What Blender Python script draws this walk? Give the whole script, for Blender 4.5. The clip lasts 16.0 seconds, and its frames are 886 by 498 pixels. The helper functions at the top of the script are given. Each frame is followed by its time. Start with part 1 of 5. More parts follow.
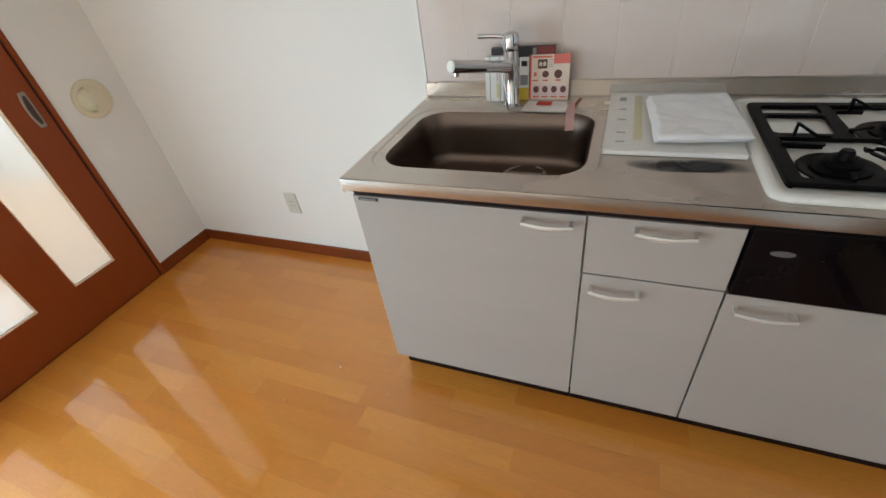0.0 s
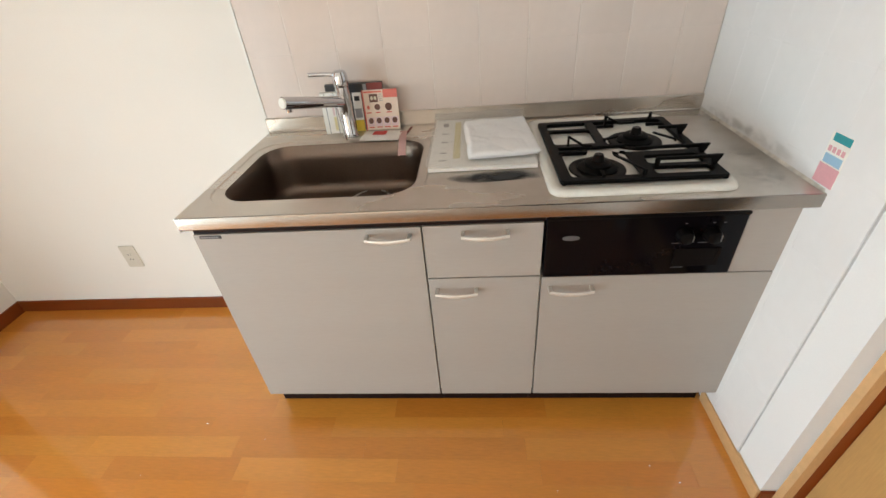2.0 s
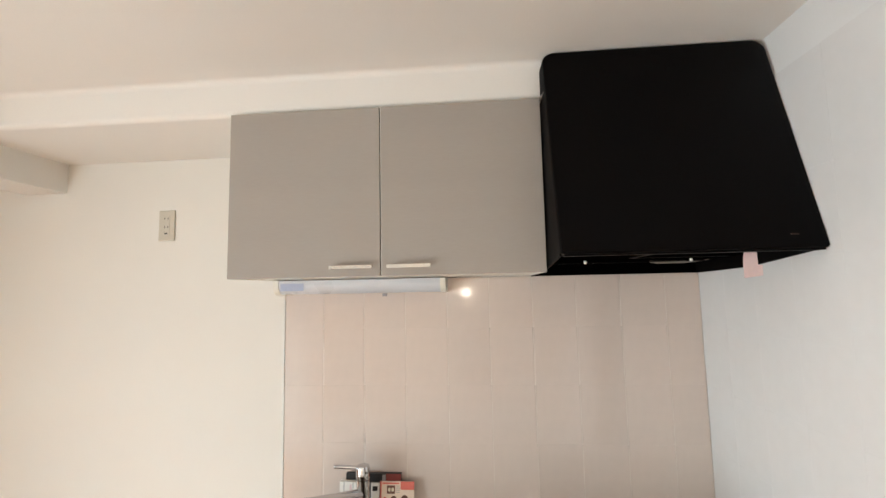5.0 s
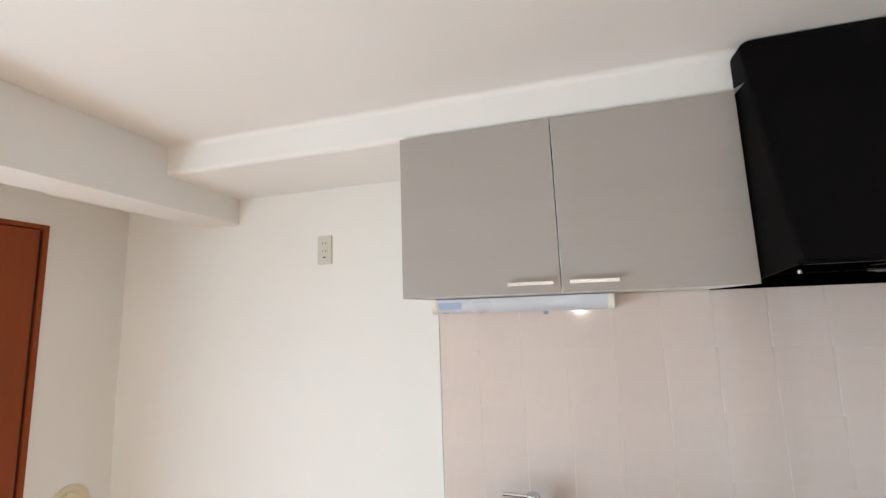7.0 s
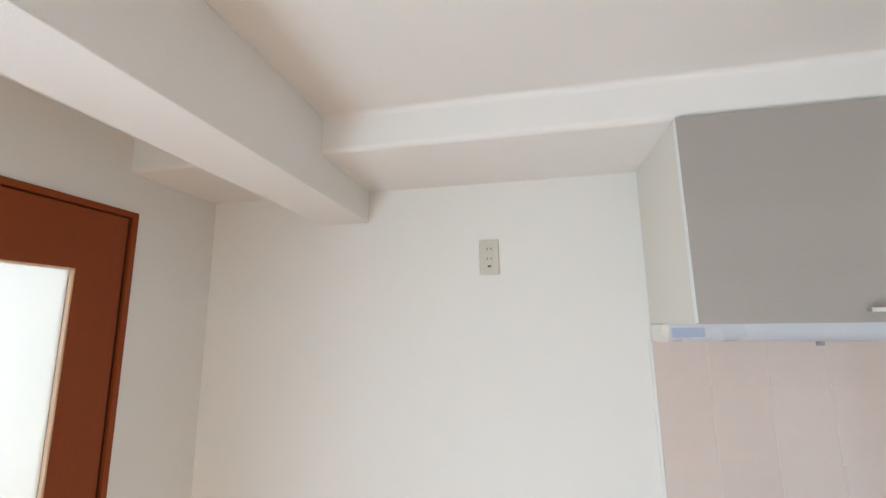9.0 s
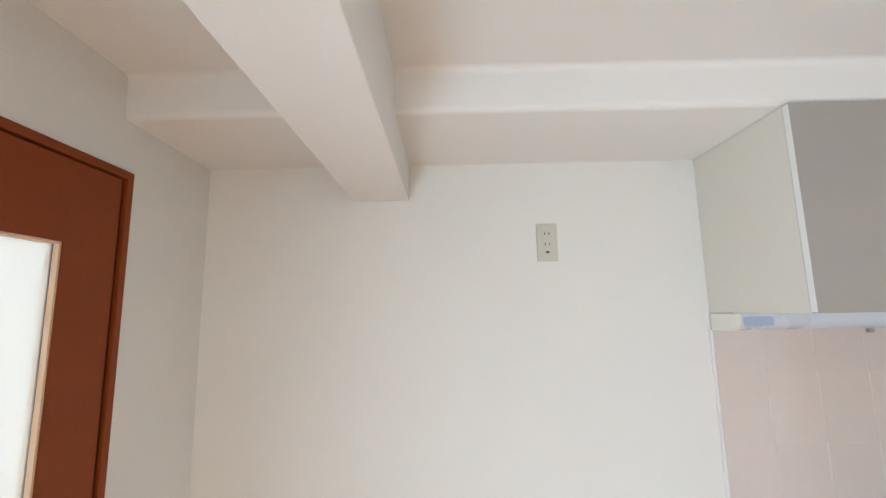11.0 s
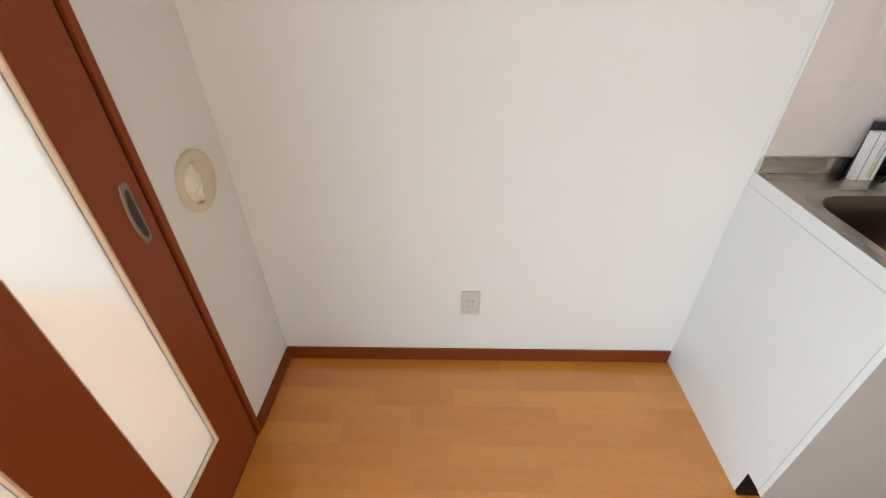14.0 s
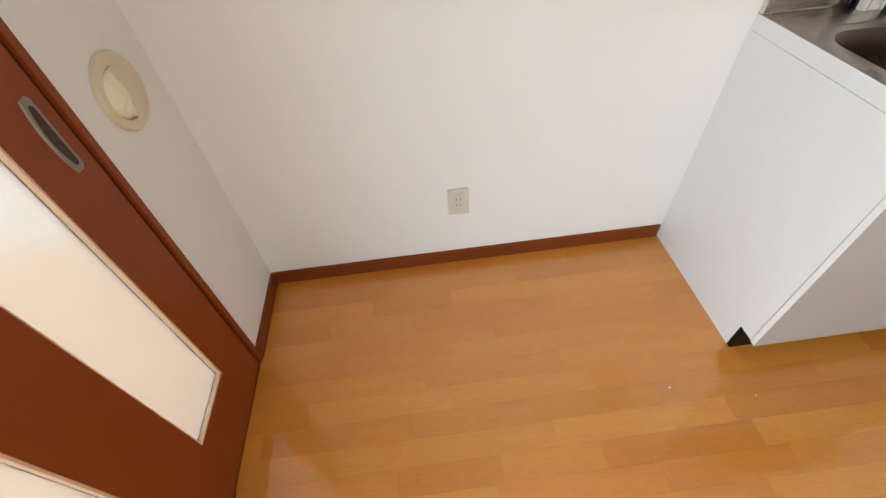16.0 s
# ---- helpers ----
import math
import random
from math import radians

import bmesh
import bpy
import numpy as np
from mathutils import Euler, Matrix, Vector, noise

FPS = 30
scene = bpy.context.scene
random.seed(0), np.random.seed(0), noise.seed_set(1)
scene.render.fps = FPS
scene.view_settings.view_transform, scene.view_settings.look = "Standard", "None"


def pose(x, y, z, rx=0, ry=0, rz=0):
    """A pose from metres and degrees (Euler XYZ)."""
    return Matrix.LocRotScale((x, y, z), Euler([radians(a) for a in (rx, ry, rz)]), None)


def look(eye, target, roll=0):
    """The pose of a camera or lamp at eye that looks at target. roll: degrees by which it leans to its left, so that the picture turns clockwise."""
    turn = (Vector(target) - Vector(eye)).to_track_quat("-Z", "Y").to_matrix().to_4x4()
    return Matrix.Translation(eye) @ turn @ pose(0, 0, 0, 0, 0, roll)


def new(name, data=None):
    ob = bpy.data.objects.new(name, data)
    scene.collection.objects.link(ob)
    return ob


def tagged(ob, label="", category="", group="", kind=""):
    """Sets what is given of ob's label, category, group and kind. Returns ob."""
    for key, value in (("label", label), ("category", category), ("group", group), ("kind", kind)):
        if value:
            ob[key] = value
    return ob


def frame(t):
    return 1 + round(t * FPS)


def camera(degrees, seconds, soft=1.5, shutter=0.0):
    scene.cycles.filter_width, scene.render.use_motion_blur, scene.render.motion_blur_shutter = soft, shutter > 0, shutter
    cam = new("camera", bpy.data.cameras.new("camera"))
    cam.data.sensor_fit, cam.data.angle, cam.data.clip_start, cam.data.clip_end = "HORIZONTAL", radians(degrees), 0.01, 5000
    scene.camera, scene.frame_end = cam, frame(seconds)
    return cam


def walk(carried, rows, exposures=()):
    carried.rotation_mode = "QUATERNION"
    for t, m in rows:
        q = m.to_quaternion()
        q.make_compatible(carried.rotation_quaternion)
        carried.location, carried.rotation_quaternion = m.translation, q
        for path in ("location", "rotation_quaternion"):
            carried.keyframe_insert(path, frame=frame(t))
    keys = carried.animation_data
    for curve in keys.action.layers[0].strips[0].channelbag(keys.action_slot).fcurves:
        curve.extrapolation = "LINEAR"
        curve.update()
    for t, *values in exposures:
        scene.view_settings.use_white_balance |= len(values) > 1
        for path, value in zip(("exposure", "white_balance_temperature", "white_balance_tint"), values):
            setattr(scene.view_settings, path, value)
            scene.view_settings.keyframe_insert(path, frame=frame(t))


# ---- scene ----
cam = camera(92.8, 16.0)
PATH = [
    (0, (2.236, -1.431, 1.340), (1.553, 0.011, 0.135), -8.6),
    (0.5, (2.267, -1.46, 1.329), (1.921, 0.024, 0.033), -8.1),
    (1, (2.338, -1.482, 1.315), (2.134, 0.005, -0.007), -6.8),
    (1.5, (2.351, -1.492, 1.318), (2.178, 0.03, 0.031), -6.0),
    (2, (2.348, -1.498, 1.351), (2.183, 0.136, 0.21), -5.1),
    (2.5, (2.341, -1.509, 1.435), (2.199, 0.283, 0.56), -3.8),
    (3, (2.329, -1.521, 1.516), (2.237, 0.398, 0.96), -2.5),
    (3.5, (2.334, -1.547, 1.574), (2.264, 0.44, 1.357), -1.5),
    (4, (2.337, -1.573, 1.633), (2.286, 0.426, 1.678), -1.0),
    (6.5, (2.284, -1.575, 1.679), (1.819, 0.353, 1.932), -1.9),
    (7, (2.055, -1.581, 1.672), (1.535, 0.329, 1.957), -2.0),
    (7.5, (1.809, -1.575, 1.709), (1.273, 0.333, 1.976), -1.9),
    (8, (1.612, -1.476, 1.687), (1.078, 0.422, 2.021), -1.2),
    (8.5, (1.415, -1.454, 1.706), (0.936, 0.456, 2.056), -0.8),
    (11, (0.782, -1.347, 1.726), (0.766, 0.632, 2.019), -1.0),
    (11.5, (0.749, -1.313, 1.703), (0.758, 0.684, 1.809), -1.1),
    (12, (0.744, -1.271, 1.642), (0.748, 0.725, 1.513), -1.1),
    (12.5, (0.729, -1.234, 1.566), (0.729, 0.722, 1.147), -0.9),
    (13, (0.718, -1.203, 1.513), (0.7, 0.662, 0.789), -0.7),
    (13.5, (0.703, -1.193, 1.468), (0.665, 0.557, 0.5), -0.7),
    (14, (0.696, -1.194, 1.409), (0.645, 0.44, 0.257), -0.7),
    (14.5, (0.69, -1.186, 1.357), (0.637, 0.347, 0.073), -0.8),
    (15, (0.682, -1.177, 1.341), (0.647, 0.272, -0.036), -1.5),
    (15.5, (0.663, -1.154, 1.329), (0.641, 0.231, -0.113), -2.4),
    (16, (0.634, -1.138, 1.323), (0.701, 0.21, -0.153), -5.0),
]
walk(cam, [(t, look(eye, target, roll)) for t, eye, target, roll in PATH],
     [(0.0, -0.42, 6500, 9), (0.5, -0.08, 6450, 9), (1.0, 0.05, 6700, 11), (3.0, -0.17, 7600, 13), (4.2, -0.15, 7600, 14), (7.0, -0.10, 6600, 12), (8.5, -0.24, 6350, 11), (11.0, -0.24, 6380, 11), (12.3, -0.29, 6330, 11), (13.2, -0.33, 6600, 13), (16.0, -0.26, 6850, 14)])

# ---- world and light ----
world = bpy.data.worlds.new("sky")
world.use_nodes = True
scene.world = world
sky = world.node_tree.nodes.new("ShaderNodeTexSky")
sky.sky_type, sky.sun_disc = "NISHITA", False
sky.sun_elevation, sky.sun_rotation = radians(38), radians(230)
world.node_tree.nodes["Background"].inputs["Strength"].default_value = 0.1
world.node_tree.links.new(sky.outputs[0], world.node_tree.nodes["Background"].inputs["Color"])

CEIL = 2.32          # main ceiling
SOFFIT = 2.207       # dropped ceiling along the kitchen wall
BACK = -2.75         # wall behind the walker
WEST = -3.2          # far wall of the next room


def window_light(name, m, width, height, power, colour):
    data = bpy.data.lights.new(name, "AREA")
    data.shape, data.size, data.size_y = "RECTANGLE", width, height
    data.energy, data.color = power, colour
    ob = new(name, data)
    ob.matrix_world = m
    return ob


window_light("window_light_west", look((WEST + 0.02, -1.35, 1.25), (0, -1.35, 1.0)), 2.7, 2.1, 120, (0.80, 0.92, 1.0))
# Lamp in an unseen doorway, added for the cool light from the west.
window_light("added_light_doorway", look((-0.07, -2.15, 0.66), (2.0, -2.15, 0.66)), 0.85, 1.2, 64, (0.60, 0.83, 1.0))
# Warm fill from behind, added to brighten the cabinet fronts and north wall.
window_light("fill_light_south", look((1.35, BACK + 0.02, 0.95), (1.35, 0, 0.95)), 1.5, 1.2, 8, (1.0, 0.88, 0.74))


# Fixed point lamp added in place of a torch carried with the camera.
torch = bpy.data.lights.new("torch_standin_glow", "POINT")
torch.energy, torch.color, torch.shadow_soft_size = 4.2, (1.0, 0.93, 0.82), 0.016
new("torch_standin_glow", torch).location = (2.22, BACK + 0.085, 1.63)


# ---- materials ----
def material(name, base, rough=0.5, metal=0.0, vary=0.06, scale=6.0, fine=120.0, bump=0.0, coat=0.0, per_object=0.0, stretch=(1, 1, 1), rough_vary=0.06):
    m = bpy.data.materials.new(name)
    m.use_nodes = True
    t = m.node_tree
    n, link = t.nodes, t.links
    b = n["Principled BSDF"]
    b.inputs["Roughness"].default_value = rough
    b.inputs["Metallic"].default_value = metal
    b.inputs["Coat Weight"].default_value = coat
    co = n.new("ShaderNodeTexCoord")
    mp = n.new("ShaderNodeMapping")
    mp.inputs["Scale"].default_value = stretch
    link.new(co.outputs["Object"], mp.inputs["Vector"])
    big, small = n.new("ShaderNodeTexNoise"), n.new("ShaderNodeTexNoise")
    big.inputs["Scale"].default_value, small.inputs["Scale"].default_value = scale, fine
    big.inputs["Detail"].default_value, small.inputs["Detail"].default_value = 4, 3
    link.new(mp.outputs[0], big.inputs["Vector"])
    link.new(mp.outputs[0], small.inputs["Vector"])
    add = n.new("ShaderNodeMath")
    add.operation = "ADD"
    link.new(big.outputs["Fac"], add.inputs[0])
    link.new(small.outputs["Fac"], add.inputs[1])
    rng = n.new("ShaderNodeMapRange")
    rng.inputs["From Min"].default_value, rng.inputs["From Max"].default_value = 0.6, 1.4
    rng.inputs["To Min"].default_value, rng.inputs["To Max"].default_value = 1 - vary, 1 + vary
    link.new(add.outputs[0], rng.inputs["Value"])
    value = rng.outputs[0]
    if per_object:
        info = n.new("ShaderNodeObjectInfo")
        r2 = n.new("ShaderNodeMapRange")
        r2.inputs["To Min"].default_value, r2.inputs["To Max"].default_value = 1 - per_object, 1 + per_object
        link.new(info.outputs["Random"], r2.inputs["Value"])
        mul = n.new("ShaderNodeMath")
        mul.operation = "MULTIPLY"
        link.new(value, mul.inputs[0])
        link.new(r2.outputs[0], mul.inputs[1])
        value = mul.outputs[0]
    vm = n.new("ShaderNodeVectorMath")
    vm.operation = "SCALE"
    vm.inputs[0].default_value = base
    link.new(value, vm.inputs["Scale"])
    link.new(vm.outputs[0], b.inputs["Base Color"])
    rr = n.new("ShaderNodeMapRange")
    rr.inputs["From Min"].default_value, rr.inputs["From Max"].default_value = 0.3, 0.7
    rr.inputs["To Min"].default_value, rr.inputs["To Max"].default_value = max(0.02, rough - rough_vary), min(1, rough + rough_vary)
    link.new(big.outputs["Fac"], rr.inputs["Value"])
    link.new(rr.outputs[0], b.inputs["Roughness"])
    if bump:
        bp = n.new("ShaderNodeBump")
        bp.inputs["Strength"].default_value, bp.inputs["Distance"].default_value = 1.0, bump
        link.new(small.outputs["Fac"], bp.inputs["Height"])
        link.new(bp.outputs[0], b.inputs["Normal"])
    return m


def hue_by_piece(m, warm, deep):
    """Lets the tone of each piece lie between two tints of the base colour."""
    t = m.node_tree
    b = t.nodes["Principled BSDF"]
    col = b.inputs["Base Color"].links[0].from_socket
    info, scramble, blend, tint = t.nodes.new("ShaderNodeObjectInfo"), t.nodes.new("ShaderNodeTexWhiteNoise"), t.nodes.new("ShaderNodeMix"), t.nodes.new("ShaderNodeVectorMath")
    scramble.noise_dimensions = "1D"
    t.links.new(info.outputs["Random"], scramble.inputs["W"])
    blend.data_type = "VECTOR"
    blend.inputs[4].default_value, blend.inputs[5].default_value = warm, deep
    t.links.new(scramble.outputs["Value"], blend.inputs[0])
    tint.operation = "MULTIPLY"
    t.links.new(col, tint.inputs[0])
    t.links.new(blend.outputs[1], tint.inputs[1])
    t.links.new(tint.outputs[0], b.inputs["Base Color"])


WALLPAPER = material("wallpaper", (0.80, 0.775, 0.73), 0.75, vary=0.025, scale=2.0, fine=260, bump=0.0004)
CEILING = material("ceiling_paper", (0.80, 0.775, 0.74), 0.8, vary=0.02, scale=2.0, fine=260, bump=0.0004)
# East wall's wallpaper with the cool daylight put into its colour.
WALLPAPER_DAYLIT = material("daylit_wallpaper", (0.82, 0.825, 0.83), 0.7, vary=0.02, scale=2.0, fine=260, bump=0.0004)
RED_WOOD = material("reddish_brown_wood", (0.24, 0.045, 0.005), 0.45, vary=0.08, scale=5, fine=60, bump=0.0002, stretch=(6, 6, 0.5))
RED_WOOD_H = material("reddish_brown_wood_along", (0.19, 0.040, 0.008), 0.35, vary=0.08, scale=5, fine=60, bump=0.0002, stretch=(0.5, 6, 6))
for one in (RED_WOOD, RED_WOOD_H):
    one.node_tree.nodes["Principled BSDF"].inputs["Specular IOR Level"].default_value = 0.3
PALE_WOOD = material("pale_wood", (0.50, 0.29, 0.11), 0.4, vary=0.10, scale=5, fine=50, bump=0.0002, stretch=(6, 6, 0.5))
EDGE_WOOD = material("orange_wood_edge", (0.62, 0.37, 0.18), 0.4, vary=0.10, scale=5, fine=50, stretch=(6, 1, 1))
PLANK = material("floor_wood", (0.645, 0.242, 0.037), 0.36, vary=0.12, scale=3.0, fine=30, bump=0.00004, per_object=0.045, stretch=(1.0, 6, 6), rough_vary=0.04, coat=0.95)
PLANK.node_tree.nodes["Principled BSDF"].inputs["Coat Roughness"].default_value = 0.055
PLANK.node_tree.nodes["Principled BSDF"].inputs["Coat IOR"].default_value = 1.65
hue_by_piece(PLANK, (1.05, 1.11, 1.12), (0.95, 0.88, 0.78))
BEAD = material("pale_bead_wood", (0.78, 0.56, 0.38), 0.4, vary=0.06, stretch=(6, 6, 1))
SUBFLOOR = material("floor_base", (0.16, 0.07, 0.02), 0.5)
NEXT_FLOOR = material("next_room_floor", (0.80, 0.43, 0.18), 0.30, vary=0.1, scale=3, fine=40, stretch=(1, 9, 9), coat=0.2)
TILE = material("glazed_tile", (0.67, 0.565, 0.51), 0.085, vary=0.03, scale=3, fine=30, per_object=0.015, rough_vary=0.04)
# East tiles and joints: paler than north, partly daylight put into the colour.
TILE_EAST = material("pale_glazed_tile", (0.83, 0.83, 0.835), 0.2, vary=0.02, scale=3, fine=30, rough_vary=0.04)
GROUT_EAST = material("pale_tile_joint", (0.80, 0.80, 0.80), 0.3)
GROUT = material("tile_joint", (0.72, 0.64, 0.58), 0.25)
GREIGE = material("greige_laminate", (0.375, 0.34, 0.31), 0.42, vary=0.04, scale=1.5, fine=90, stretch=(0.4, 4, 6), bump=0.00008)
GREIGE.node_tree.nodes["Principled BSDF"].inputs["Specular IOR Level"].default_value = 0.22
WHITE_PANEL = material("white_panel", (0.80, 0.79, 0.76), 0.45, vary=0.02)
# White panel again, dimmed and tinted for the warmer light high up.
WARM_LIT_PANEL = material("warm_lit_panel", (0.74, 0.69, 0.61), 0.6, vary=0.02)
WARM_LIT_PANEL.node_tree.nodes["Principled BSDF"].inputs["Specular IOR Level"].default_value = 0.2
DARK_GAP = material("dark_brown_plastic", (0.014, 0.006, 0.005), 0.55)
DARK_GAP.node_tree.nodes["Principled BSDF"].inputs["Specular IOR Level"].default_value = 0.12
STEEL = material("brushed_steel", (0.60, 0.55, 0.50), 0.30, metal=1.0, vary=0.04, scale=3, fine=200, stretch=(0.6, 1.6, 1.6), rough_vary=0.07)
t = STEEL.node_tree
b = t.nodes["Principled BSDF"]
b.inputs["Anisotropic"].default_value = 0.75
grain = t.nodes.new("ShaderNodeCombineXYZ")      # spreads gloss across the brushing, which runs along the worktop
grain.inputs[1].default_value, grain.inputs[2].default_value = 1.0, 1.0
t.links.new(grain.outputs[0], b.inputs["Tangent"])
col = b.inputs["Base Color"].links[0].from_socket
co, n1, n2 = t.nodes.new("ShaderNodeTexCoord"), t.nodes.new("ShaderNodeTexNoise"), t.nodes.new("ShaderNodeTexNoise")
n1.inputs["Scale"].default_value, n1.inputs["Detail"].default_value = 9, 6
n2.inputs["Scale"].default_value, n2.inputs["Detail"].default_value = 2.2, 3
mul, ramp, mixer = t.nodes.new("ShaderNodeMath"), t.nodes.new("ShaderNodeMapRange"), t.nodes.new("ShaderNodeMix")
mul.operation = "MULTIPLY"
mixer.data_type = "RGBA"
t.links.new(co.outputs["Object"], n1.inputs["Vector"])
t.links.new(co.outputs["Object"], n2.inputs["Vector"])
t.links.new(n1.outputs["Fac"], mul.inputs[0])
t.links.new(n2.outputs["Fac"], mul.inputs[1])
ramp.inputs["From Min"].default_value, ramp.inputs["From Max"].default_value = 0.25, 0.42
ramp.inputs["To Max"].default_value = 0.28
t.links.new(mul.outputs[0], ramp.inputs["Value"])
t.links.new(ramp.outputs[0], mixer.inputs[0])
t.links.new(col, mixer.inputs[6])
mixer.inputs[7].default_value = (0.34, 0.29, 0.235, 1)
t.links.new(mixer.outputs[2], b.inputs["Base Color"])
# Pressed from the worktop steel; the bowl's dim reflections are darkened into the base.
SINK_STEEL = material("shaded_sink_steel", (0.19, 0.145, 0.118), 0.33, metal=1.0, vary=0.10, scale=7, fine=200, rough_vary=0.05)
CHROME = material("chrome", (0.62, 0.62, 0.64), 0.07, metal=1.0, vary=0.02, rough_vary=0.03)
NICKEL = material("satin_nickel", (0.70, 0.68, 0.65), 0.28, metal=1.0, vary=0.03)
# Worktop steel again, base darkened for the dim reflections on its front edge.
EDGE_STEEL = material("dimmed_steel_edge", (0.33, 0.295, 0.265), 0.24, metal=1.0, vary=0.06, scale=5, fine=200, stretch=(0.6, 2, 2))
HANDLE_METAL = material("satin_handle_metal", (0.66, 0.635, 0.60), 0.42, metal=0.55, vary=0.03)
FAINT_PRINT = material("faint_grey_print", (0.10, 0.095, 0.10), 0.5)
BLACK_GLASS = material("black_glass", (0.004, 0.003, 0.004), 0.07, vary=0.05, rough_vary=0.02)
BLACK_ENAMEL = material("black_enamel", (0.004, 0.003, 0.003), 0.32, vary=0.1, bump=0.00005)
HOOD_BLACK = material("hood_black_paint", (0.0022, 0.0015, 0.0016), 0.55, vary=0.1, fine=300)
HOOD_BLACK.node_tree.nodes["Principled BSDF"].inputs["Specular IOR Level"].default_value = 0.07
CAST_IRON = material("black_cast_metal", (0.0035, 0.003, 0.003), 0.45, vary=0.2, fine=90, bump=0.0001)
for one in (BLACK_GLASS, CAST_IRON, BLACK_ENAMEL):
    one.node_tree.nodes["Principled BSDF"].inputs["Specular IOR Level"].default_value = 0.10
HOB_WHITE = material("white_enamel", (0.80, 0.785, 0.73), 0.16, vary=0.05, scale=9)
FLANGE = material("beige_plastic", (0.68, 0.59, 0.42), 0.45, vary=0.03)
# Louvre plastic, base brightened to make up for missing torch light.
CREAM = material("lit_cream_plastic", (0.95, 0.90, 0.70), 0.25, vary=0.03)
# Plastic behind the louvres, with their shade put into the colour.
SHADED_CREAM = material("shaded_cream_plastic", (0.56, 0.47, 0.30), 0.6)
PLATE = material("beige_plate", (0.60, 0.565, 0.49), 0.4, vary=0.02)
IVORY = material("ivory_plastic", (0.80, 0.77, 0.69), 0.35, vary=0.02)
LAMP_COVER = material("lamp_diffuser", (0.62, 0.65, 0.70), 0.3, vary=0.02)
PALE_BLUE = material("pale_blue_sticker", (0.40, 0.46, 0.62), 0.4)
SLOT = material("dark_slot", (0.02, 0.018, 0.016), 0.6)
CLOTH = material("white_cloth", (0.90, 0.90, 0.91), 0.9, vary=0.01, scale=12, fine=300, bump=0.00015)
PAPER = material("white_paper", (0.86, 0.83, 0.78), 0.6, vary=0.06, scale=14)
CREAM_PAPER = material("cream_paper", (0.66, 0.57, 0.42), 0.6, vary=0.06, scale=10)
LEAFLET = material("leaflet_paper", (0.80, 0.64, 0.52), 0.5, vary=0.04, scale=14)
YELLOW = material("yellow_print", (0.70, 0.52, 0.06), 0.5)
PALE_YELLOW = material("pale_yellow_print", (0.72, 0.64, 0.36), 0.5)
RED = material("red_print", (0.62, 0.04, 0.03), 0.45)
CORAL = material("coral_print", (0.72, 0.16, 0.12), 0.45)
BROWN_RED = material("brown_red_print", (0.22, 0.03, 0.025), 0.45)
BLACK_CARD = material("black_card", (0.012, 0.010, 0.012), 0.4)
BROWN_PRINT = material("brown_print", (0.14, 0.05, 0.03), 0.5)
PINK = material("pink_print", (0.75, 0.38, 0.42), 0.5)
PALE_PINK = material("pale_pink_tape", (0.74, 0.56, 0.56), 0.5)
STRIP_PINK = material("dull_pink_paper", (0.66, 0.40, 0.38), 0.5)
TEAL = material("teal_print", (0.03, 0.33, 0.36), 0.45)
SKY_BLUE = material("sky_blue_print", (0.35, 0.58, 0.75), 0.45)
TRIM_GREY = material("grey_edge_strip", (0.50, 0.50, 0.51), 0.5)
GREY_PRINT = material("grey_print", (0.30, 0.29, 0.30), 0.5)


RUBBER_AND_SHADE = material("dark_red_rubber_and_shade", (0.045, 0.008, 0.005), 0.6)
LENS_GREY = material("dull_lens", (0.22, 0.19, 0.16), 0.5)
HOOD_INNER = material("hood_inner_black", (0.0012, 0.001, 0.001), 0.7)
HOOD_INNER.node_tree.nodes["Principled BSDF"].inputs["Specular IOR Level"].default_value = 0.0
PULL_METAL = material("dull_pull_metal", (0.30, 0.25, 0.21), 0.42, metal=1.0, vary=0.05)
DARK_METAL = material("dark_recess_metal", (0.07, 0.045, 0.035), 0.35, metal=0.7)


def sheer(name, colour, rough, weight=1.0, ior=1.45):
    m = bpy.data.materials.new(name)
    m.use_nodes = True
    b = m.node_tree.nodes["Principled BSDF"]
    b.inputs["Base Color"].default_value = (*colour, 1)
    b.inputs["Roughness"].default_value = rough
    b.inputs["Transmission Weight"].default_value = weight
    b.inputs["IOR"].default_value = ior
    return m


FROSTED = sheer("frosted_glass", (0.86, 0.95, 1.0), 0.15)
tr = FROSTED.node_tree
milk, mix = tr.nodes.new("ShaderNodeBsdfTranslucent"), tr.nodes.new("ShaderNodeMixShader")
milk.inputs["Color"].default_value = (0.93, 0.96, 0.97, 1)
mix.inputs[0].default_value = 0.26
tr.links.new(tr.nodes["Principled BSDF"].outputs[0], mix.inputs[1])
tr.links.new(milk.outputs[0], mix.inputs[2])
tr.links.new(mix.outputs[0], tr.nodes["Material Output"].inputs["Surface"])
CLEAR = sheer("clear_glass", (0.98, 0.99, 0.99), 0.02)
PLASTIC_FILM = sheer("plastic_film", (0.97, 0.95, 0.91), 0.10, 0.0, 1.5)
PLASTIC_FILM.node_tree.nodes["Principled BSDF"].inputs["Alpha"].default_value = 0.13


# ---- mesh helpers ----
def thing(name, base, label="", category="", group=""):
    ob = new(name)
    ob.location = base
    ob.empty_display_size = 0.05
    return tagged(ob, label, category, group)


def origin(ob):
    p = Vector((0, 0, 0))
    while ob:
        p += ob.location
        ob = ob.parent
    return p


